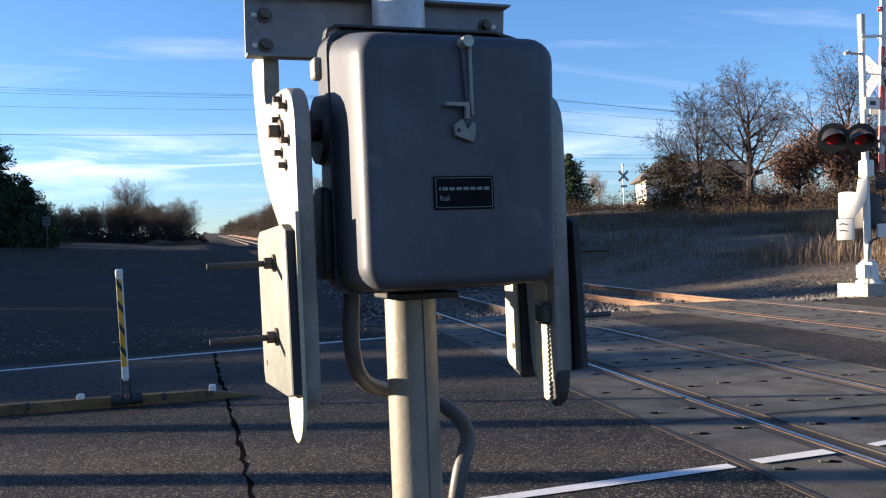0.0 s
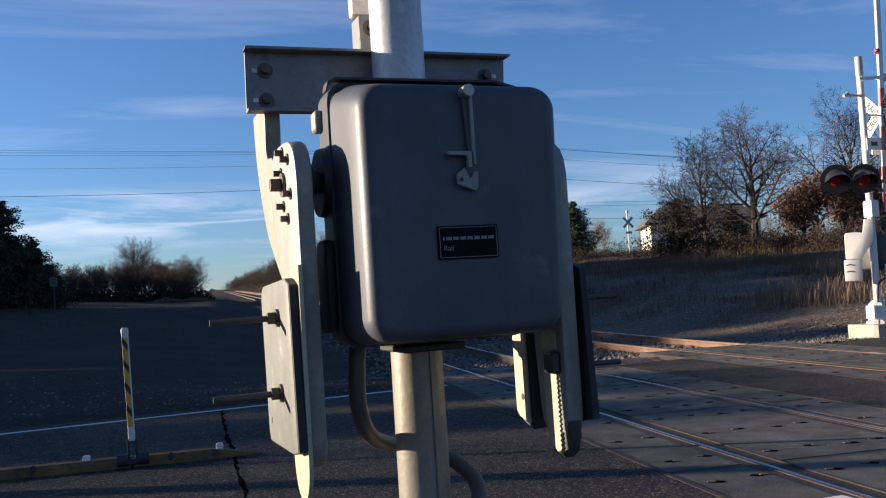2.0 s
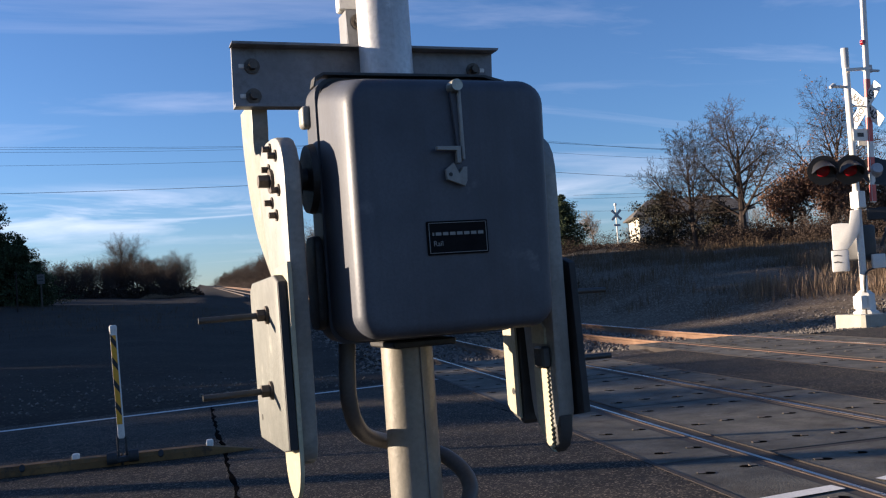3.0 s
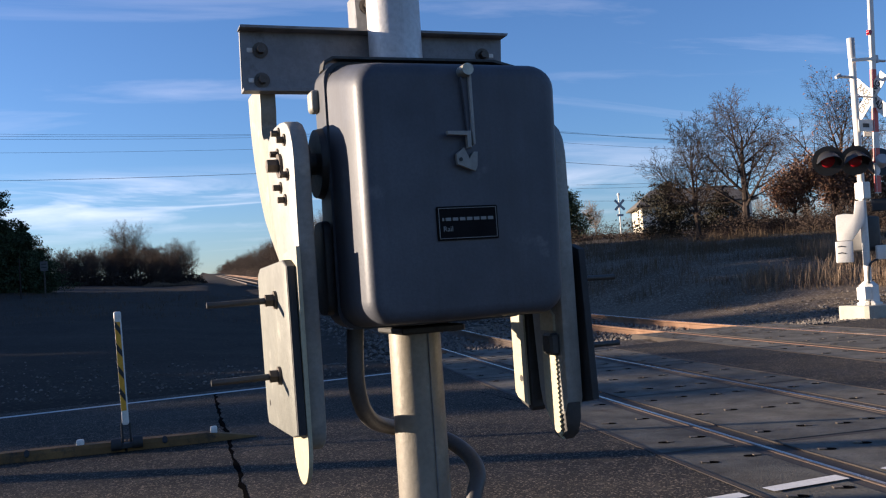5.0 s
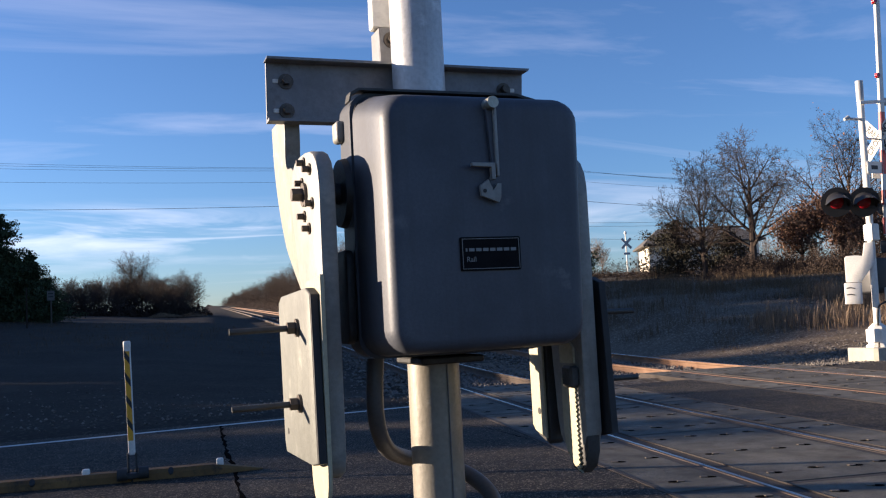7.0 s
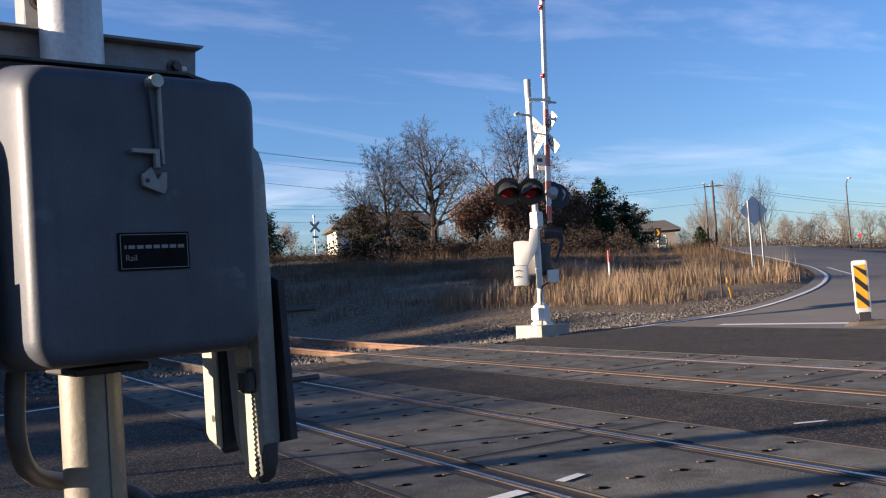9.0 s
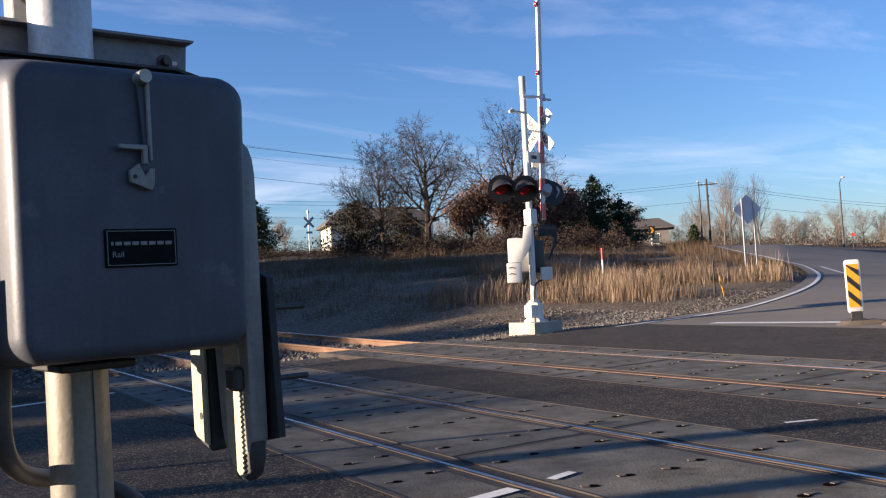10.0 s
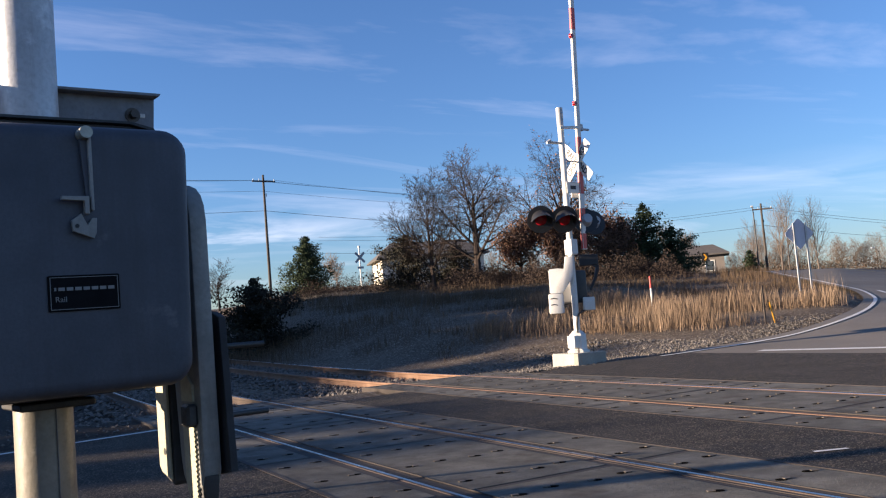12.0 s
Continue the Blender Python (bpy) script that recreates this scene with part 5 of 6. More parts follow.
# ---- things along the road and the tracks ----
def far_gate():
    """The second gate: footing, mast, flashing lights, crossbuck, white mechanism and raised striped arm."""
    S = thing("crossing_signal", pose(8.52, 12.38, 0, 0, 1.0, 9), "white crossing signal with red lights, crossbuck and raised striped gate arm", "crossing signal")
    foot = part("footing", slab(round_rect(-0.45, 0.45, -0.42, 0.42, 0.12, 2), "z", -0.15, 0.2, 0.02), M_BASE, S, "pale concrete footing")
    part("mast_base", loft([[(r * math.cos(i * math.pi / 4 + 0.39), r * math.sin(i * math.pi / 4 + 0.39), z) for i in range(8)] for r, z in ((0.25, 0.2), (0.25, 0.24), (0.2, 0.26), (0.19, 0.58), (0.14, 0.62), (0.1, 0.66))]), M_WHITE, S, "white cast mast base")
    part("base_box", box(-0.27, -0.12, -0.17, 0.05, 0.3, 0.56, 0.02, 2), M_WHITE, S)
    for x, y in ((-0.22, -0.22), (0.22, -0.22), (0.22, 0.22), (-0.22, 0.22)):
        part("anchor_bolt", rod((x, y, 0.2), (x, y, 0.3), 0.018, None, 8), M_BOLT, foot)
    part("mast", rod((0, 0, 0.6), (-0.02, 0, 5.45), 0.068, 0.066, 20), M_WHITE, S, "", True)
    part("mast_cap", rod((-0.02, 0, 5.1), (-0.02, 0, 5.5), 0.072, 0.076, 20), M_GREY, S, "bare grey top of the mast", True)
    # crossbuck of two boards with black letters
    for k, (ang, word) in enumerate(((45, "RAIL ROAD"), (-45, "CROSSING"))):
        m = Matrix.Translation((0.40 - 0.022 * k, 0, 4.33)) @ pose(0, 0, 0, 0, 0, -90) @ pose(0, 0, 0, 0, ang, 0)
        b = part("crossbuck_board", slab([(-0.55, -0.1), (-0.48, -0.115), (0.48, -0.115), (0.55, -0.1), (0.55, 0.1), (0.48, 0.115), (-0.48, 0.115), (-0.55, 0.1)], "y", -0.008, 0.008), M_WHITE, S, "white crossbuck board with black letters", local=m)
        letters(word, 0.19, Matrix.Translation((0, -0.0095, 0)) @ pose(0, 0, 0, 90), M_BLACK, "lettering", b, 0.001, "CENTER", 0.8, 0.008)
    part("sign_bracket", rod((-0.01, -0.03, 4.33), (0.40, -0.02, 4.33), 0.02, None, 8), M_GREY, S)
    part("track_count_sign", box(-0.06, 0.32, -0.10, -0.086, 3.62, 3.86, 0.004, 1), M_WHITE, S, "small white sign plate")
    part("count_bar", box(0.04, 0.2, -0.104, -0.100, 3.70, 3.78), M_BLACK, S)
    part("back_plate", box(0.22, 0.46, 0.06, 0.09, 3.55, 3.88, 0.006, 1), M_WHITE, S)
    # brackets that carry the arm and a bell
    part("cross_bracket", slab([(-0.15, 5.0), (0.50, 5.06), (0.50, 5.12), (-0.15, 5.06)], "y", -0.13, -0.08, 0.005), M_WHITE, S)
    part("cross_bracket", box(0.42, 0.85, -0.02, 0.04, 5.06, 5.10, 0.008, 1), M_GREY, S)
    part("arm_clasp", rod((0.52, -0.06, 5.02), (0.52, -0.06, 5.16), 0.07, 0.06, 12), M_GREY, S)
    part("bell", rod((-0.38, 0.0, 4.72), (-0.02, 0.0, 4.72), 0.028, None, 10), M_GREY, S)
    part("bell_gong", rod((-0.46, 0.0, 4.70), (-0.36, 0.0, 4.74), 0.03, 0.05, 14), M_GREY, S, "", True)
    # flashing lights on a cross arm
    part("light_arm", rod((-0.7, 0, 3.02), (0.9, 0, 3.02), 0.035, None, 12), M_BLACK, S)
    for x, y, facing in ((-0.92, -0.12, -34), (-0.32, -0.2, -32), (0.42, -0.10, 158), (0.95, 0.18, 162)):
        m = Matrix.Translation((x, y, 3.03)) @ pose(0, 0, 0, 0, 0, facing) @ pose(0, 0, 0, 13)
        h = part("flashing_light", rod((0, -0.02, 0), (0, 0.14, 0), 0.15, 0.10, 20), M_GREY if facing > 90 else M_BLACK, S, "grey lamp housing" if facing > 90 else "black lamp housing with a red lens", True, m)
        part("background", rod((0, -0.03, 0), (0, -0.018, 0), 0.29, None, 28), M_BLACK, h, "round black background disc", True)
        part("lens", loft([[(r * math.cos(i * math.pi / 10), y2, r * math.sin(i * math.pi / 10)) for i in range(20)] for r, y2 in ((0.13, -0.03), (0.12, -0.05), (0.08, -0.065), (0.02, -0.07))]), M_REDLENS, h, "red glass lens", True)
        hood = bmesh.new()
        rows = []
        for a in range(-22, 205, 12):
            c, s = math.cos(radians(a)), math.sin(radians(a))
            reach = 0.10 + 0.36 * max(0.0, s) ** 0.5
            rows.append([hood.verts.new((r * c, yy, r * s)) for r, yy in ((0.19, -0.03), (0.225, -0.03 - reach), (0.231, -0.03 - reach), (0.197, -0.03))])
            for v in rows[-1][1:3]:
                v.co.z -= 0.09 * reach / 0.46
        for p, q in zip(rows, rows[1:]):
            for i in range(4):
                j = (i + 1) % 4
                hood.faces.new((p[i], q[i], q[j], p[j]))
        part("hood", hood, M_BLACK, h, "", True)
    # mechanism, side arms and weights
    part("mechanism", box(-0.03, 0.40, -0.02, 0.36, 1.25, 1.95, 0.05, 3), M_BLACK, S, "dark gate mechanism housing", True)
    part("side_arm", slab([(-0.15, 2.25), (0.01, 2.25), (0.01, 1.83), (-0.25, 1.48), (-0.50, 1.48), (-0.52, 1.50), (-0.52, 1.97), (-0.49, 2.0), (-0.33, 2.01), (-0.19, 1.99)], "y", -0.16, -0.10, 0.008), M_WHITE, S, "white cast gate arm carrier", True, pose(0, 0, 0, 0, 0, -40))
    part("counterweight", box(-0.56, -0.25, -0.26, -0.12, 1.05, 1.47, 0.02, 2), M_WHITE, S, "white counterweight", True, pose(0, 0, 0, 0, 0, -40))
    for z in (1.24, 1.37):
        part("weight_slot", slab([(-0.53, z + 0.004), (-0.46, z + 0.016), (-0.38, z - 0.004), (-0.38, z - 0.022), (-0.46, z - 0.004), (-0.53, z - 0.012)], "y", -0.265, -0.258), M_BLACK, S, "", False, pose(0, 0, 0, 0, 0, -40))
    part("far_carrier", slab([(0.45, 2.25), (0.56, 2.25), (0.57, 1.95), (0.5, 1.75), (0.38, 1.5), (0.35, 1.5), (0.35, 1.55), (0.46, 1.8), (0.5, 1.98), (0.45, 2.0)], "y", -0.05, 0.0, 0.006), M_BLACK, S, "", False, pose(0, 0, 0, 0, 0, -32))
    part("carrier_head", box(0.16, 0.56, -0.06, 0.02, 2.03, 2.27, 0.02, 2), M_BLACK, S, "", False, pose(0, 0, 0, 0, 0, -32))
    part("far_weight", box(0.18, 0.42, -0.08, 0.06, 1.08, 1.36, 0.02, 2), M_WHITE, S, "white counterweight", True, pose(0, 0, 0, 0, 0, -32))
    part("mast_box", box(-0.1, 0.1, -0.13, 0.1, 2.28, 2.62, 0.03, 2), M_WHITE, S)
    part("cable", tube(spline([(0.36, -0.06, 1.4), (0.34, -0.1, 1.2), (0.2, -0.12, 1.1), (0.0, -0.1, 1.02), (-0.08, -0.1, 0.85), (-0.09, -0.1, 0.62)], 6), 0.02, 8), M_RUBBER, S, "", True)
    # striped arm
    arm = part("gate_arm", box(0.20, 0.32, -0.12, -0.06, 2.4, 8.2, 0.01, 1), M_WHITE, S, "white gate arm with red stripes and lamps", False, Matrix.Translation((0.06, 0, 2.4)) @ pose(0, 0, 0, 0, 2.2, 0) @ Matrix.Translation((0, 0, -2.4)))
    for z0, z1 in ((2.42, 2.75), (3.0, 3.3), (3.62, 4.1), (4.5, 4.88), (7.3, 7.8)):
        part("red_stripe", box(0.21, 0.31, -0.1235, -0.119, z0, z1), M_RED, arm)
        part("red_stripe", box(0.1965, 0.20, -0.115, -0.065, z0, z1), M_RED, arm)
    for z in (5.62, 7.15, 8.05):
        lamp = part("arm_lamp", rod((0.17, -0.09, z), (0.17, -0.15, z), 0.05, 0.045, 16), M_REDLENS, arm, "small red arm lamp", True)
        part("lamp_base", box(0.15, 0.2, -0.09, -0.07, z - 0.05, z + 0.05), M_RED, lamp)
    return S


far_gate()


def delineator():
    g = thing("delineator_post", pose(-4.355, 4.42, 0.0, 0, -1.2, 7), "slim white delineator post with amber stripes on rubber hinge", "delineator post")
    blade = part("blade", slab(round_rect(-0.042, 0.042, 0.22, 1.15, 0.02, 3), "y", -0.022, 0.022, 0.012), M_WHITE, g, "white plastic blade", True, Matrix.Diagonal((0.66, 1, 1, 1)))
    part("cap", box(-0.046, 0.046, -0.028, 0.028, 1.10, 1.165, 0.018, 3), M_WHITE, blade, "", True)
    part("sheeting", box(-0.040, 0.026, -0.0245, -0.0215, 0.34, 1.08), M_YELLOW, blade, "amber reflective sheeting")
    for k in range(4):
        z = 0.40 + k * 0.185
        part("black_stripe", slab([(-0.040, z + 0.08), (0.026, z + 0.01), (0.026, z + 0.07), (-0.040, z + 0.14)], "y", -0.027, -0.024), M_BLACK, blade)
    for x in (-0.032, 0.032):
        part("hinge_leg", box(x - 0.009, x + 0.009, -0.015, 0.015, 0.06, 0.24, 0.003, 1), M_RUBBER, g)
    part("hinge_block", rod((-0.125, -0.02, 0.07), (-0.045, -0.02, 0.07), 0.05, None, 14), M_RUBBER, g, "", True)
    part("hinge_block", rod((0.045, -0.02, 0.07), (0.125, -0.02, 0.07), 0.05, None, 14), M_RUBBER, g, "", True)
    part("hinge_bar", box(-0.1, 0.1, -0.05, 0.03, 0.03, 0.075, 0.008, 1), M_RUBBER, g)
    return g


delineator()


def kerb_strip():
    g = thing("lane_separator_kerb", pose(-3.3, 4.555, 0, 0, 0, 2.5) @ Matrix.Diagonal((1, 1, 1.45, 1)), "low worn yellow lane separator kerb bolted to the asphalt", "lane kerb")
    sec = [(-0.09, 0.0), (-0.082, 0.035), (-0.06, 0.056), (0.06, 0.056), (0.082, 0.035), (0.09, 0.0)]
    for k in range(4):
        x1 = -1.08 * k
        x0 = x1 - 1.06
        nose = 0.42 if k == 0 else 0.0
        if nose:
            rings = [[(x1, y * 0.25, z * 0.12) for y, z in sec], [(x1 - nose, y, z) for y, z in sec], [(x0, y, z) for y, z in sec]]
        else:
            rings = [[(x1, y, z) for y, z in sec], [(x0, y, z) for y, z in sec]]
        seg = part("kerb_segment", loft(rings), M_STRIP, g)
        part("bolt_recess", rod((x0 + 0.3, -0.070, 0.036), (x0 + 0.3, -0.086, 0.046), 0.022, None, 12), M_BLACK, seg)
        part("marker_stud", box(x0 + 0.67, x0 + 0.73, -0.03, 0.03, 0.04, 0.085, 0.012, 2), M_WHITE, seg, "small white reflector stud")
    return g


kerb_strip()


def barrier(x, y, turn, label):
    g = thing("lane_marker_panel", pose(x, y, 0, 0, -1, turn), label, "lane marker", "striped lane markers")
    panel = part("panel", slab(round_rect(-0.13, 0.13, 0.2, 1.14, 0.045, 3), "y", -0.03, 0.03, 0.015), M_WHITE, g, "white plastic panel", True)
    part("sheeting", box(-0.115, 0.09, -0.034, -0.031, 0.3, 1.06), M_YELLOW, panel, "amber reflective sheeting")
    for k in range(3):
        z = 0.30 + k * 0.27
        part("black_stripe", slab([(-0.115, z + 0.20), (0.09, z), (0.09, z + 0.11), (-0.115, z + 0.31 if k < 2 else 1.06)], "y", -0.038, -0.0345), M_BLACK, panel)
    part("hinge", box(-0.1, 0.1, -0.04, 0.04, 0.09, 0.23, 0.012, 1), M_RUBBER, g)
    part("foot", box(-0.14, 0.14, -0.09, 0.09, 0.05, 0.1, 0.012, 1), M_RUBBER, g)
    part("kerb_pad", loft([[(a * 0.75, b * 0.2, 0.07) for a, b in round_rect(-0.28, 0.5, -0.9, 0.6, 0.2, 3)], [(a, b * 0.2, 0.0) for a, b in round_rect(-0.36, 0.6, -1.0, 0.7, 0.2, 3)]]), M_TIE, g, "dark worn kerb pad")
    return g


barrier(11.30, 6.65, -38, "striped amber and white lane marker panel beside the stop line")
barrier(11.45, 5.88, -38, "striped amber and white lane marker panel at the kerb's near end")


def post_thing(name, x, y, label, category, group=""):
    return thing(name, pose(x, y, ground_z(x, y) - 0.05), label, category, group)


def diamond_sign(x, y):
    g = post_thing("road_sign", x, y, "diamond road sign seen from its bare back on two steel posts", "road sign", "signs by the far road")
    m = pose(0, 0, 0, 0, 0, -14)
    for px in (-0.13, 0.42):
        part("post", box(px - 0.035, px + 0.035, -0.06, -0.01, 0, 2.78, 0.006, 1), M_LEG, g, "galvanised sign post", False, m)
    h = 0.64
    part("sign_back", slab([(0.12, 2.55 - h), (0.18, 2.55 - h + 0.05), (0.12 + h, 2.5), (0.12 + h, 2.6), (0.18, 2.55 + h - 0.05), (0.06, 2.55 + h - 0.05), (0.12 - h, 2.6), (0.12 - h, 2.5), (0.06, 2.55 - h + 0.05)], "y", -0.008, 0.004), M_SIGNBACK, g, "bare aluminium back in shade", False, m @ pose(0, 0, -0.22))


diamond_sign(26.95, 22.45)

g = post_thing("marker_post", 18.6, 21.8, "slim white marker post with a red top in dry grass", "marker post")
part("post", rod((0, 0, 0), (0, 0, 0.85), 0.035, None, 12), M_WHITE, g, "", True)
part("top", rod((0, 0, 0.85), (0, 0, 1.28), 0.037, 0.035, 12), M_RED, g, "red top", True)
g = post_thing("survey_stake", 16.1, 14.3, "thin wooden survey stake standing in gravel", "stake", "stakes on the shoulder")
part("stake", box(-0.025, 0.025, -0.012, 0.012, 0, 1.05, 0.003, 1), M_WOODPOLE, g)
g = post_thing("survey_stake", 16.45, 14.3, "leaning orange survey stake in gravel", "stake", "stakes on the shoulder")
part("stake", box(-0.03, 0.03, -0.012, 0.012, 0, 0.62, 0.003, 1), M_YELLOW, g, "", False, pose(0, 0, 0, 0, -22, 20))


def utility_pole(x, y, h, label, arm=2.4, turn=0):
    g = post_thing("utility_pole", x, y, label, "utility pole", "utility poles")
    part("pole", rod((0, 0, 0), (0, 0, h), 0.16, 0.11, 12), M_WOODPOLE, g, "", True)
    if arm:
        a = part("crossarm", box(-arm / 2, arm / 2, -0.06, 0.06, h - 0.75, h - 0.6, 0.01, 1), M_WOODPOLE, g, "", False, pose(0, -0.14, 0, 0, 0, turn))
        for k in (-0.45, -0.2, 0.45):
            part("insulator", rod((k * arm, 0, h - 0.6), (k * arm, 0, h - 0.42), 0.05, 0.03, 8), M_GREY, a)
        part("transformer", rod((0.22, 0, h - 2.2), (0.22, 0, h - 1.9), 0.05, None, 10), M_GREY, g)
    return g


def street_lamp(x, y, h, label, turn, reach=1.8):
    g = post_thing("street_lamp", x, y, label, "street lamp", "street lamps")
    part("pole", rod((0, 0, 0), (0, 0, h), 0.11, 0.07, 12), M_DARKSTEEL, g, "", True)
    m = pose(0, 0, 0, 0, 0, turn)
    part("arm", tube(spline([(0, 0, h - 0.2), (-0.4, 0, h + 0.25), (-reach, 0, h + 0.5)], 5), 0.045, 8), M_DARKSTEEL, g, "", True, m)
    part("lamp_head", slab([(-reach - 0.6, h + 0.46), (-reach - 0.5, h + 0.38), (-reach, h + 0.42), (-reach, h + 0.56), (-reach - 0.5, h + 0.58)], "y", -0.14, 0.14, 0.02), M_GREY, g, "", True, m)
    return g


PX, PY = far(14.85, 55.7, 1.5)
utility_pole(PX, PY, 12.6, "dark wooden utility pole with a crossarm beyond the tracks", 2.6, 12)
utility_pole(*far(51.9, 47.5), 8.0, "wooden utility pole with a crossarm beside the far road", 2.2, -40)
street_lamp(*far(50.7, 47.2), 7.0, "tall street lamp beside a utility pole", 40, 0.9)
street_lamp(*far(62.0, 42.9), 7.9, "tall dark street lamp beside the far road", 55, 0.9)
g = street_lamp(*far(92.9, 68.4, 1.2), 2.6, "distant double street lamp beyond the far road", 0, 1.0)
g = post_thing("field_post", -17.2, 54.7, "thin dark weathered post at the field's edge", "post")
part("post", rod((0, 0, 0), (0, 0, 2.5), 0.05, 0.04, 8), M_BARK, g, "", True)
# two poles out of view, put here to lay shadow bands on the asphalt
utility_pole(-14.0, 5.2, 4.6, "unseen wooden pole added beside the road to cast a shadow band", 0)
utility_pole(-13.6, 6.6, 4.6, "unseen wooden pole added beside the road to cast a shadow band", 0)


def wire(points, r=0.012, label="thin overhead power line"):
    g = thing("power_line", Matrix(), label, "power line", "overhead lines")
    part("cable", tube(points, r, 4), M_WIRE, g)


def hang(a, b, sag, n=14):
    return [(a[0] + (b[0] - a[0]) * i / n, a[1] + (b[1] - a[1]) * i / n, a[2] + (b[2] - a[2]) * i / n - sag * 4 * (i / n) * (1 - i / n)) for i in range(n + 1)]


LX, LY = far(-19.0, 56.3, 1.5)
LX, LY = PX + (LX - PX) * 1.35, PY + (LY - PY) * 1.35
RX, RY = far(40.0, 46.0, 1.75)
pz = ground_z(PX, PY)
for dx, z0, z1, z2, s in ((-1.1, 12.0, 18.6, 12.5, 0.5), (-0.5, 12.0, 18.3, 12.2, 0.5), (1.1, 12.0, 18.0, 11.9, 0.6), (0.0, 8.9, 13.9, 9.4, 0.6), (0.0, 10.9, 16.6, 11.3, 0.5)):
    wire(hang((PX + dx, PY, pz + z0), (LX, LY, z1), s), 0.02 if z0 == 8.9 else 0.012)
    wire(hang((PX + dx, PY, pz + z0), (RX, RY, z2), s), 0.02 if z0 == 8.9 else 0.012)
qx, qy = far(51.9, 47.5)
qz = ground_z(qx, qy)
for z0, z2 in ((7.6, 6.8), (7.3, 6.4), (5.4, 5.0)):
    wire(hang((qx, qy, qz + z0), (*far(82.0, 45.0), z2), 0.7), 0.018)
    wire(hang((qx, qy, qz + z0), (*far(20.0, 60.0), z2 + 4), 0.9), 0.014)

# far crossbuck on its mast
x, y = far(19.08, 50.05, 1.4)
g = post_thing("crossbuck_sign", x, y, "distant crossbuck sign on a white mast behind the bank", "crossbuck sign")
part("mast", rod((0, 0, -1), (0, 0, 3.75), 0.06, None, 10), M_WHITE, g, "", True)
part("mast_top", rod((0, 0, 3.6), (0, 0, 3.8), 0.14, 0.1, 12), M_WHITE, g, "", True)
for a in (45, -45):
    part("board", box(-0.62, 0.62, -0.09, -0.07, -0.11, 0.11), M_GREY, g, "crossbuck board in shade", False, Matrix.Translation((0, -0.02 if a > 0 else 0, 2.75)) @ pose(0, 0, 0, 0, a, 0))
part("count_sign", box(-0.3, 0.3, -0.1, -0.07, 1.75, 1.95), M_GREY, g)

# curve arrow sign
x, y = far(37.0, 38.4, 1.35)
g = post_thing("curve_sign", x, y, "black curve sign with a yellow arrow on a steel post", "road sign", "signs by the far road")
part("post", box(-0.05, 0.05, -0.03, 0.03, 0, 1.3, 0.004, 1), M_LEG, g)
pl = part("panel", box(-0.28, 0.28, -0.05, -0.03, 1.0, 1.75, 0.01, 1), M_BLACK, g, "black panel", False, pose(0, 0, 0, 0, 0, -36))
part("arrow", slab([(-0.14, 1.65), (0.02, 1.65), (0.18, 1.375), (0.02, 1.1), (-0.14, 1.1), (0.02, 1.375)], "y", -0.056, -0.052), M_YELLOW, pl)
# stop sign beyond the far road
x, y = far(66.5, 45.2, 1.2)
g = post_thing("stop_sign", x, y, "small red stop sign far beyond the road", "road sign", "signs by the far road")
part("post", box(-0.04, 0.04, -0.03, 0.03, 0, 1.7), M_WOODPOLE, g)
part("panel", slab([(0.2 * math.cos(radians(22.5 + 45 * i)), 1.5 + 0.2 * math.sin(radians(22.5 + 45 * i))) for i in range(8)], "y", -0.05, -0.03), M_RED, g, "red octagonal panel", False, pose(0, 0, 0, 0, 0, -40))
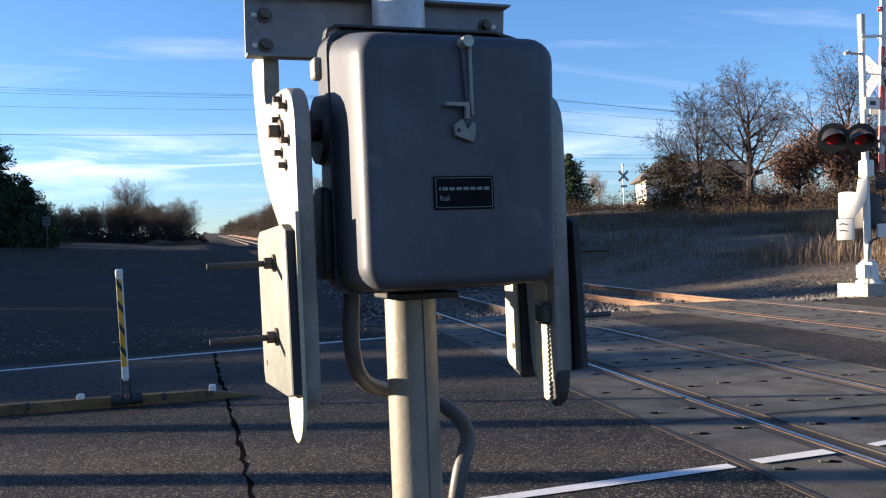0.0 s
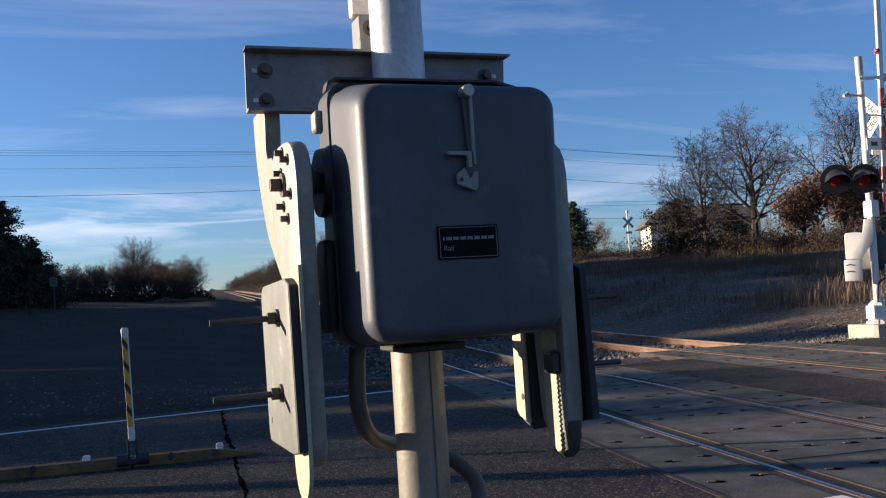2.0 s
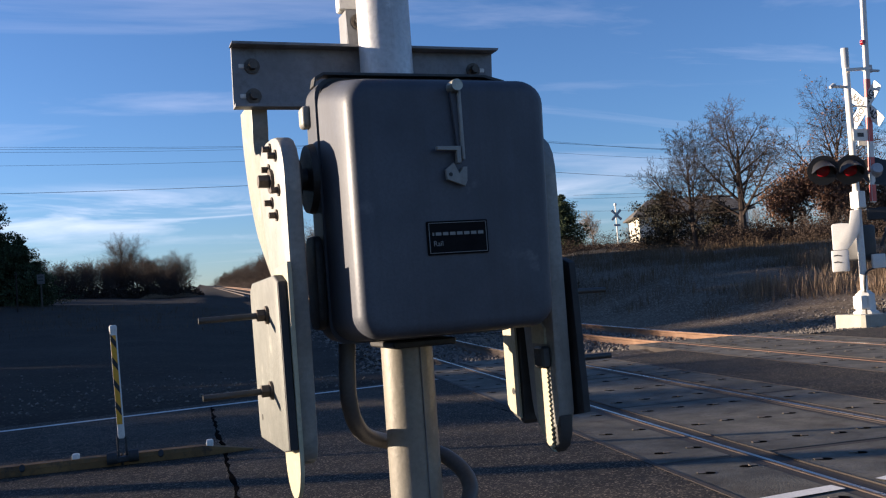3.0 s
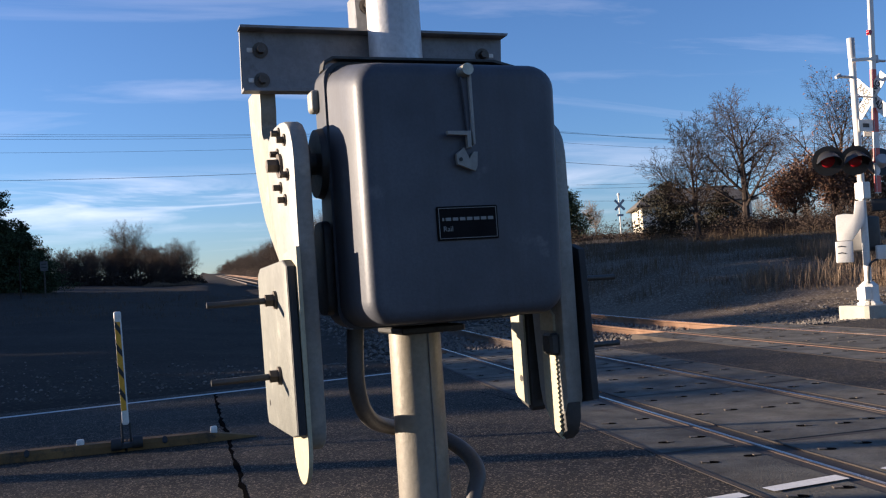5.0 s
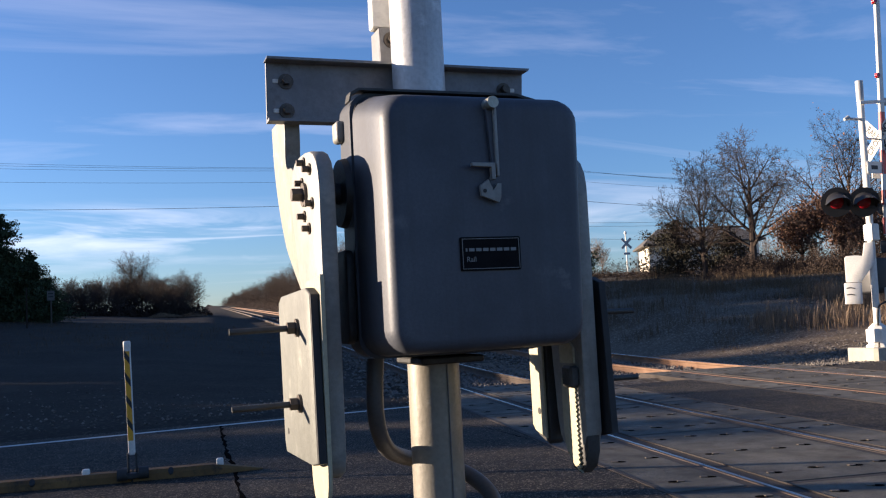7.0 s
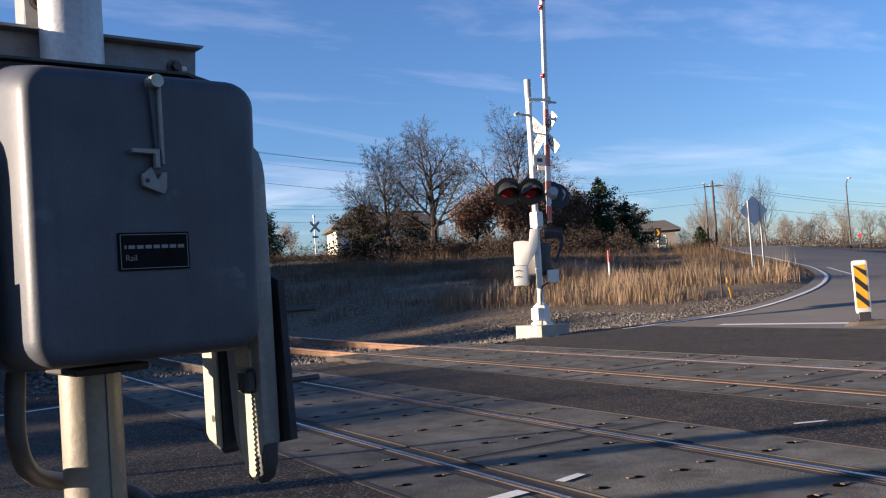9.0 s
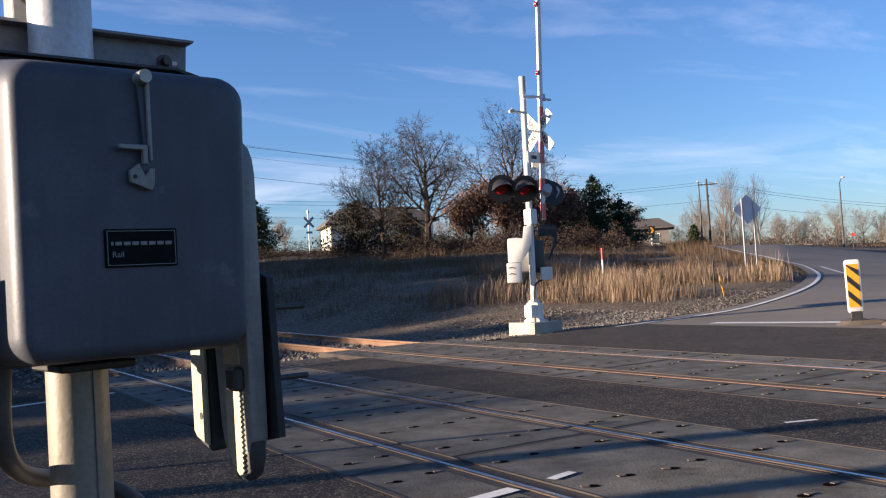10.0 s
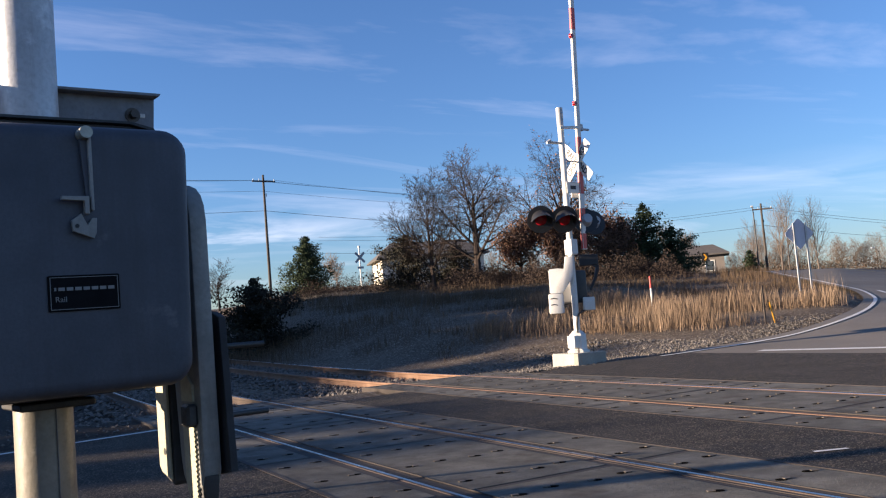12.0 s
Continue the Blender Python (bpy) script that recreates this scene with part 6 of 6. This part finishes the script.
# white sign by the field, its panel coloured dark grey for the shade
g = post_thing("field_sign", -16.3, 56.9, "small sign, greyed for shade, on a wooden post at the field's edge", "sign")
part("post", box(-0.04, 0.04, -0.03, 0.03, 0, 2.45), M_WOODPOLE, g)
part("panel", box(-0.22, 0.22, -0.05, -0.03, 1.75, 2.35, 0.004, 1), M_CONDUIT, g)
bars(g, "text_bar", [(-0.15, 0.15, -0.054, -0.051, 2.15, 2.22), (-0.15, 0.15, -0.054, -0.051, 1.95, 2.02)], M_BLACK)


def house(x, y, turn, w, d, wall, roof, mat, label, roofing):
    g = thing("house", pose(x, y, ground_z(x, y) - 0.4, 0, 0, turn), label, "house", "houses on the bank")
    part("wall", box(-w / 2, w / 2, -d / 2, d / 2, 0, wall), mat, g)
    part("roof", loft([[(-w / 2 - 0.6, -d / 2 - 0.6, wall), (w / 2 + 0.6, -d / 2 - 0.6, wall), (w / 2 + 0.6, d / 2 + 0.6, wall), (-w / 2 - 0.6, d / 2 + 0.6, wall)], [(-w / 2 - 0.6, -d / 2 - 0.6, wall + 0.15), (w / 2 + 0.6, -d / 2 - 0.6, wall + 0.15), (w / 2 + 0.6, d / 2 + 0.6, wall + 0.15), (-w / 2 - 0.6, d / 2 + 0.6, wall + 0.15)], [(-w / 2 + roof * 0.8, -0.05, wall + roof), (w / 2 - roof * 0.8, -0.05, wall + roof), (w / 2 - roof * 0.8, 0.05, wall + roof), (-w / 2 + roof * 0.8, 0.05, wall + roof)]]), roofing, g, "hipped shingle roof")
    n = max(2, int(w / 3))
    for i in range(n):
        cx = -w / 2 + w * (i + 0.5) / n
        win = part("window", box(cx - 0.5, cx + 0.5, -d / 2 - 0.05, -d / 2 + 0.05, wall - 1.75, wall - 0.55), M_WHITE, g)
        part("pane", box(cx - 0.42, cx + 0.42, -d / 2 - 0.06, -d / 2 - 0.04, wall - 1.67, wall - 0.63), M_GLASS, win)
    return g


house(*far(24.0, 50.5, 1.66), -16, 11.0, 8, 2.8, 2.0, M_SIDING, "pale sided house with a brown hipped roof behind bare oaks", M_ROOF)
house(*far(42.9, 45.6, 1.6), -44, 6.2, 6, 2.2, 1.3, M_SIDINGGREY, "low brown house with a shingle roof beyond the bank", M_ROOF)
conifer(*far(49.0, 46.4, 1.6), 2.7, 2.4, 160, "small dark green cedar beside the far road", M_NEEDLE, 30, 0.3, "cedar_tree")
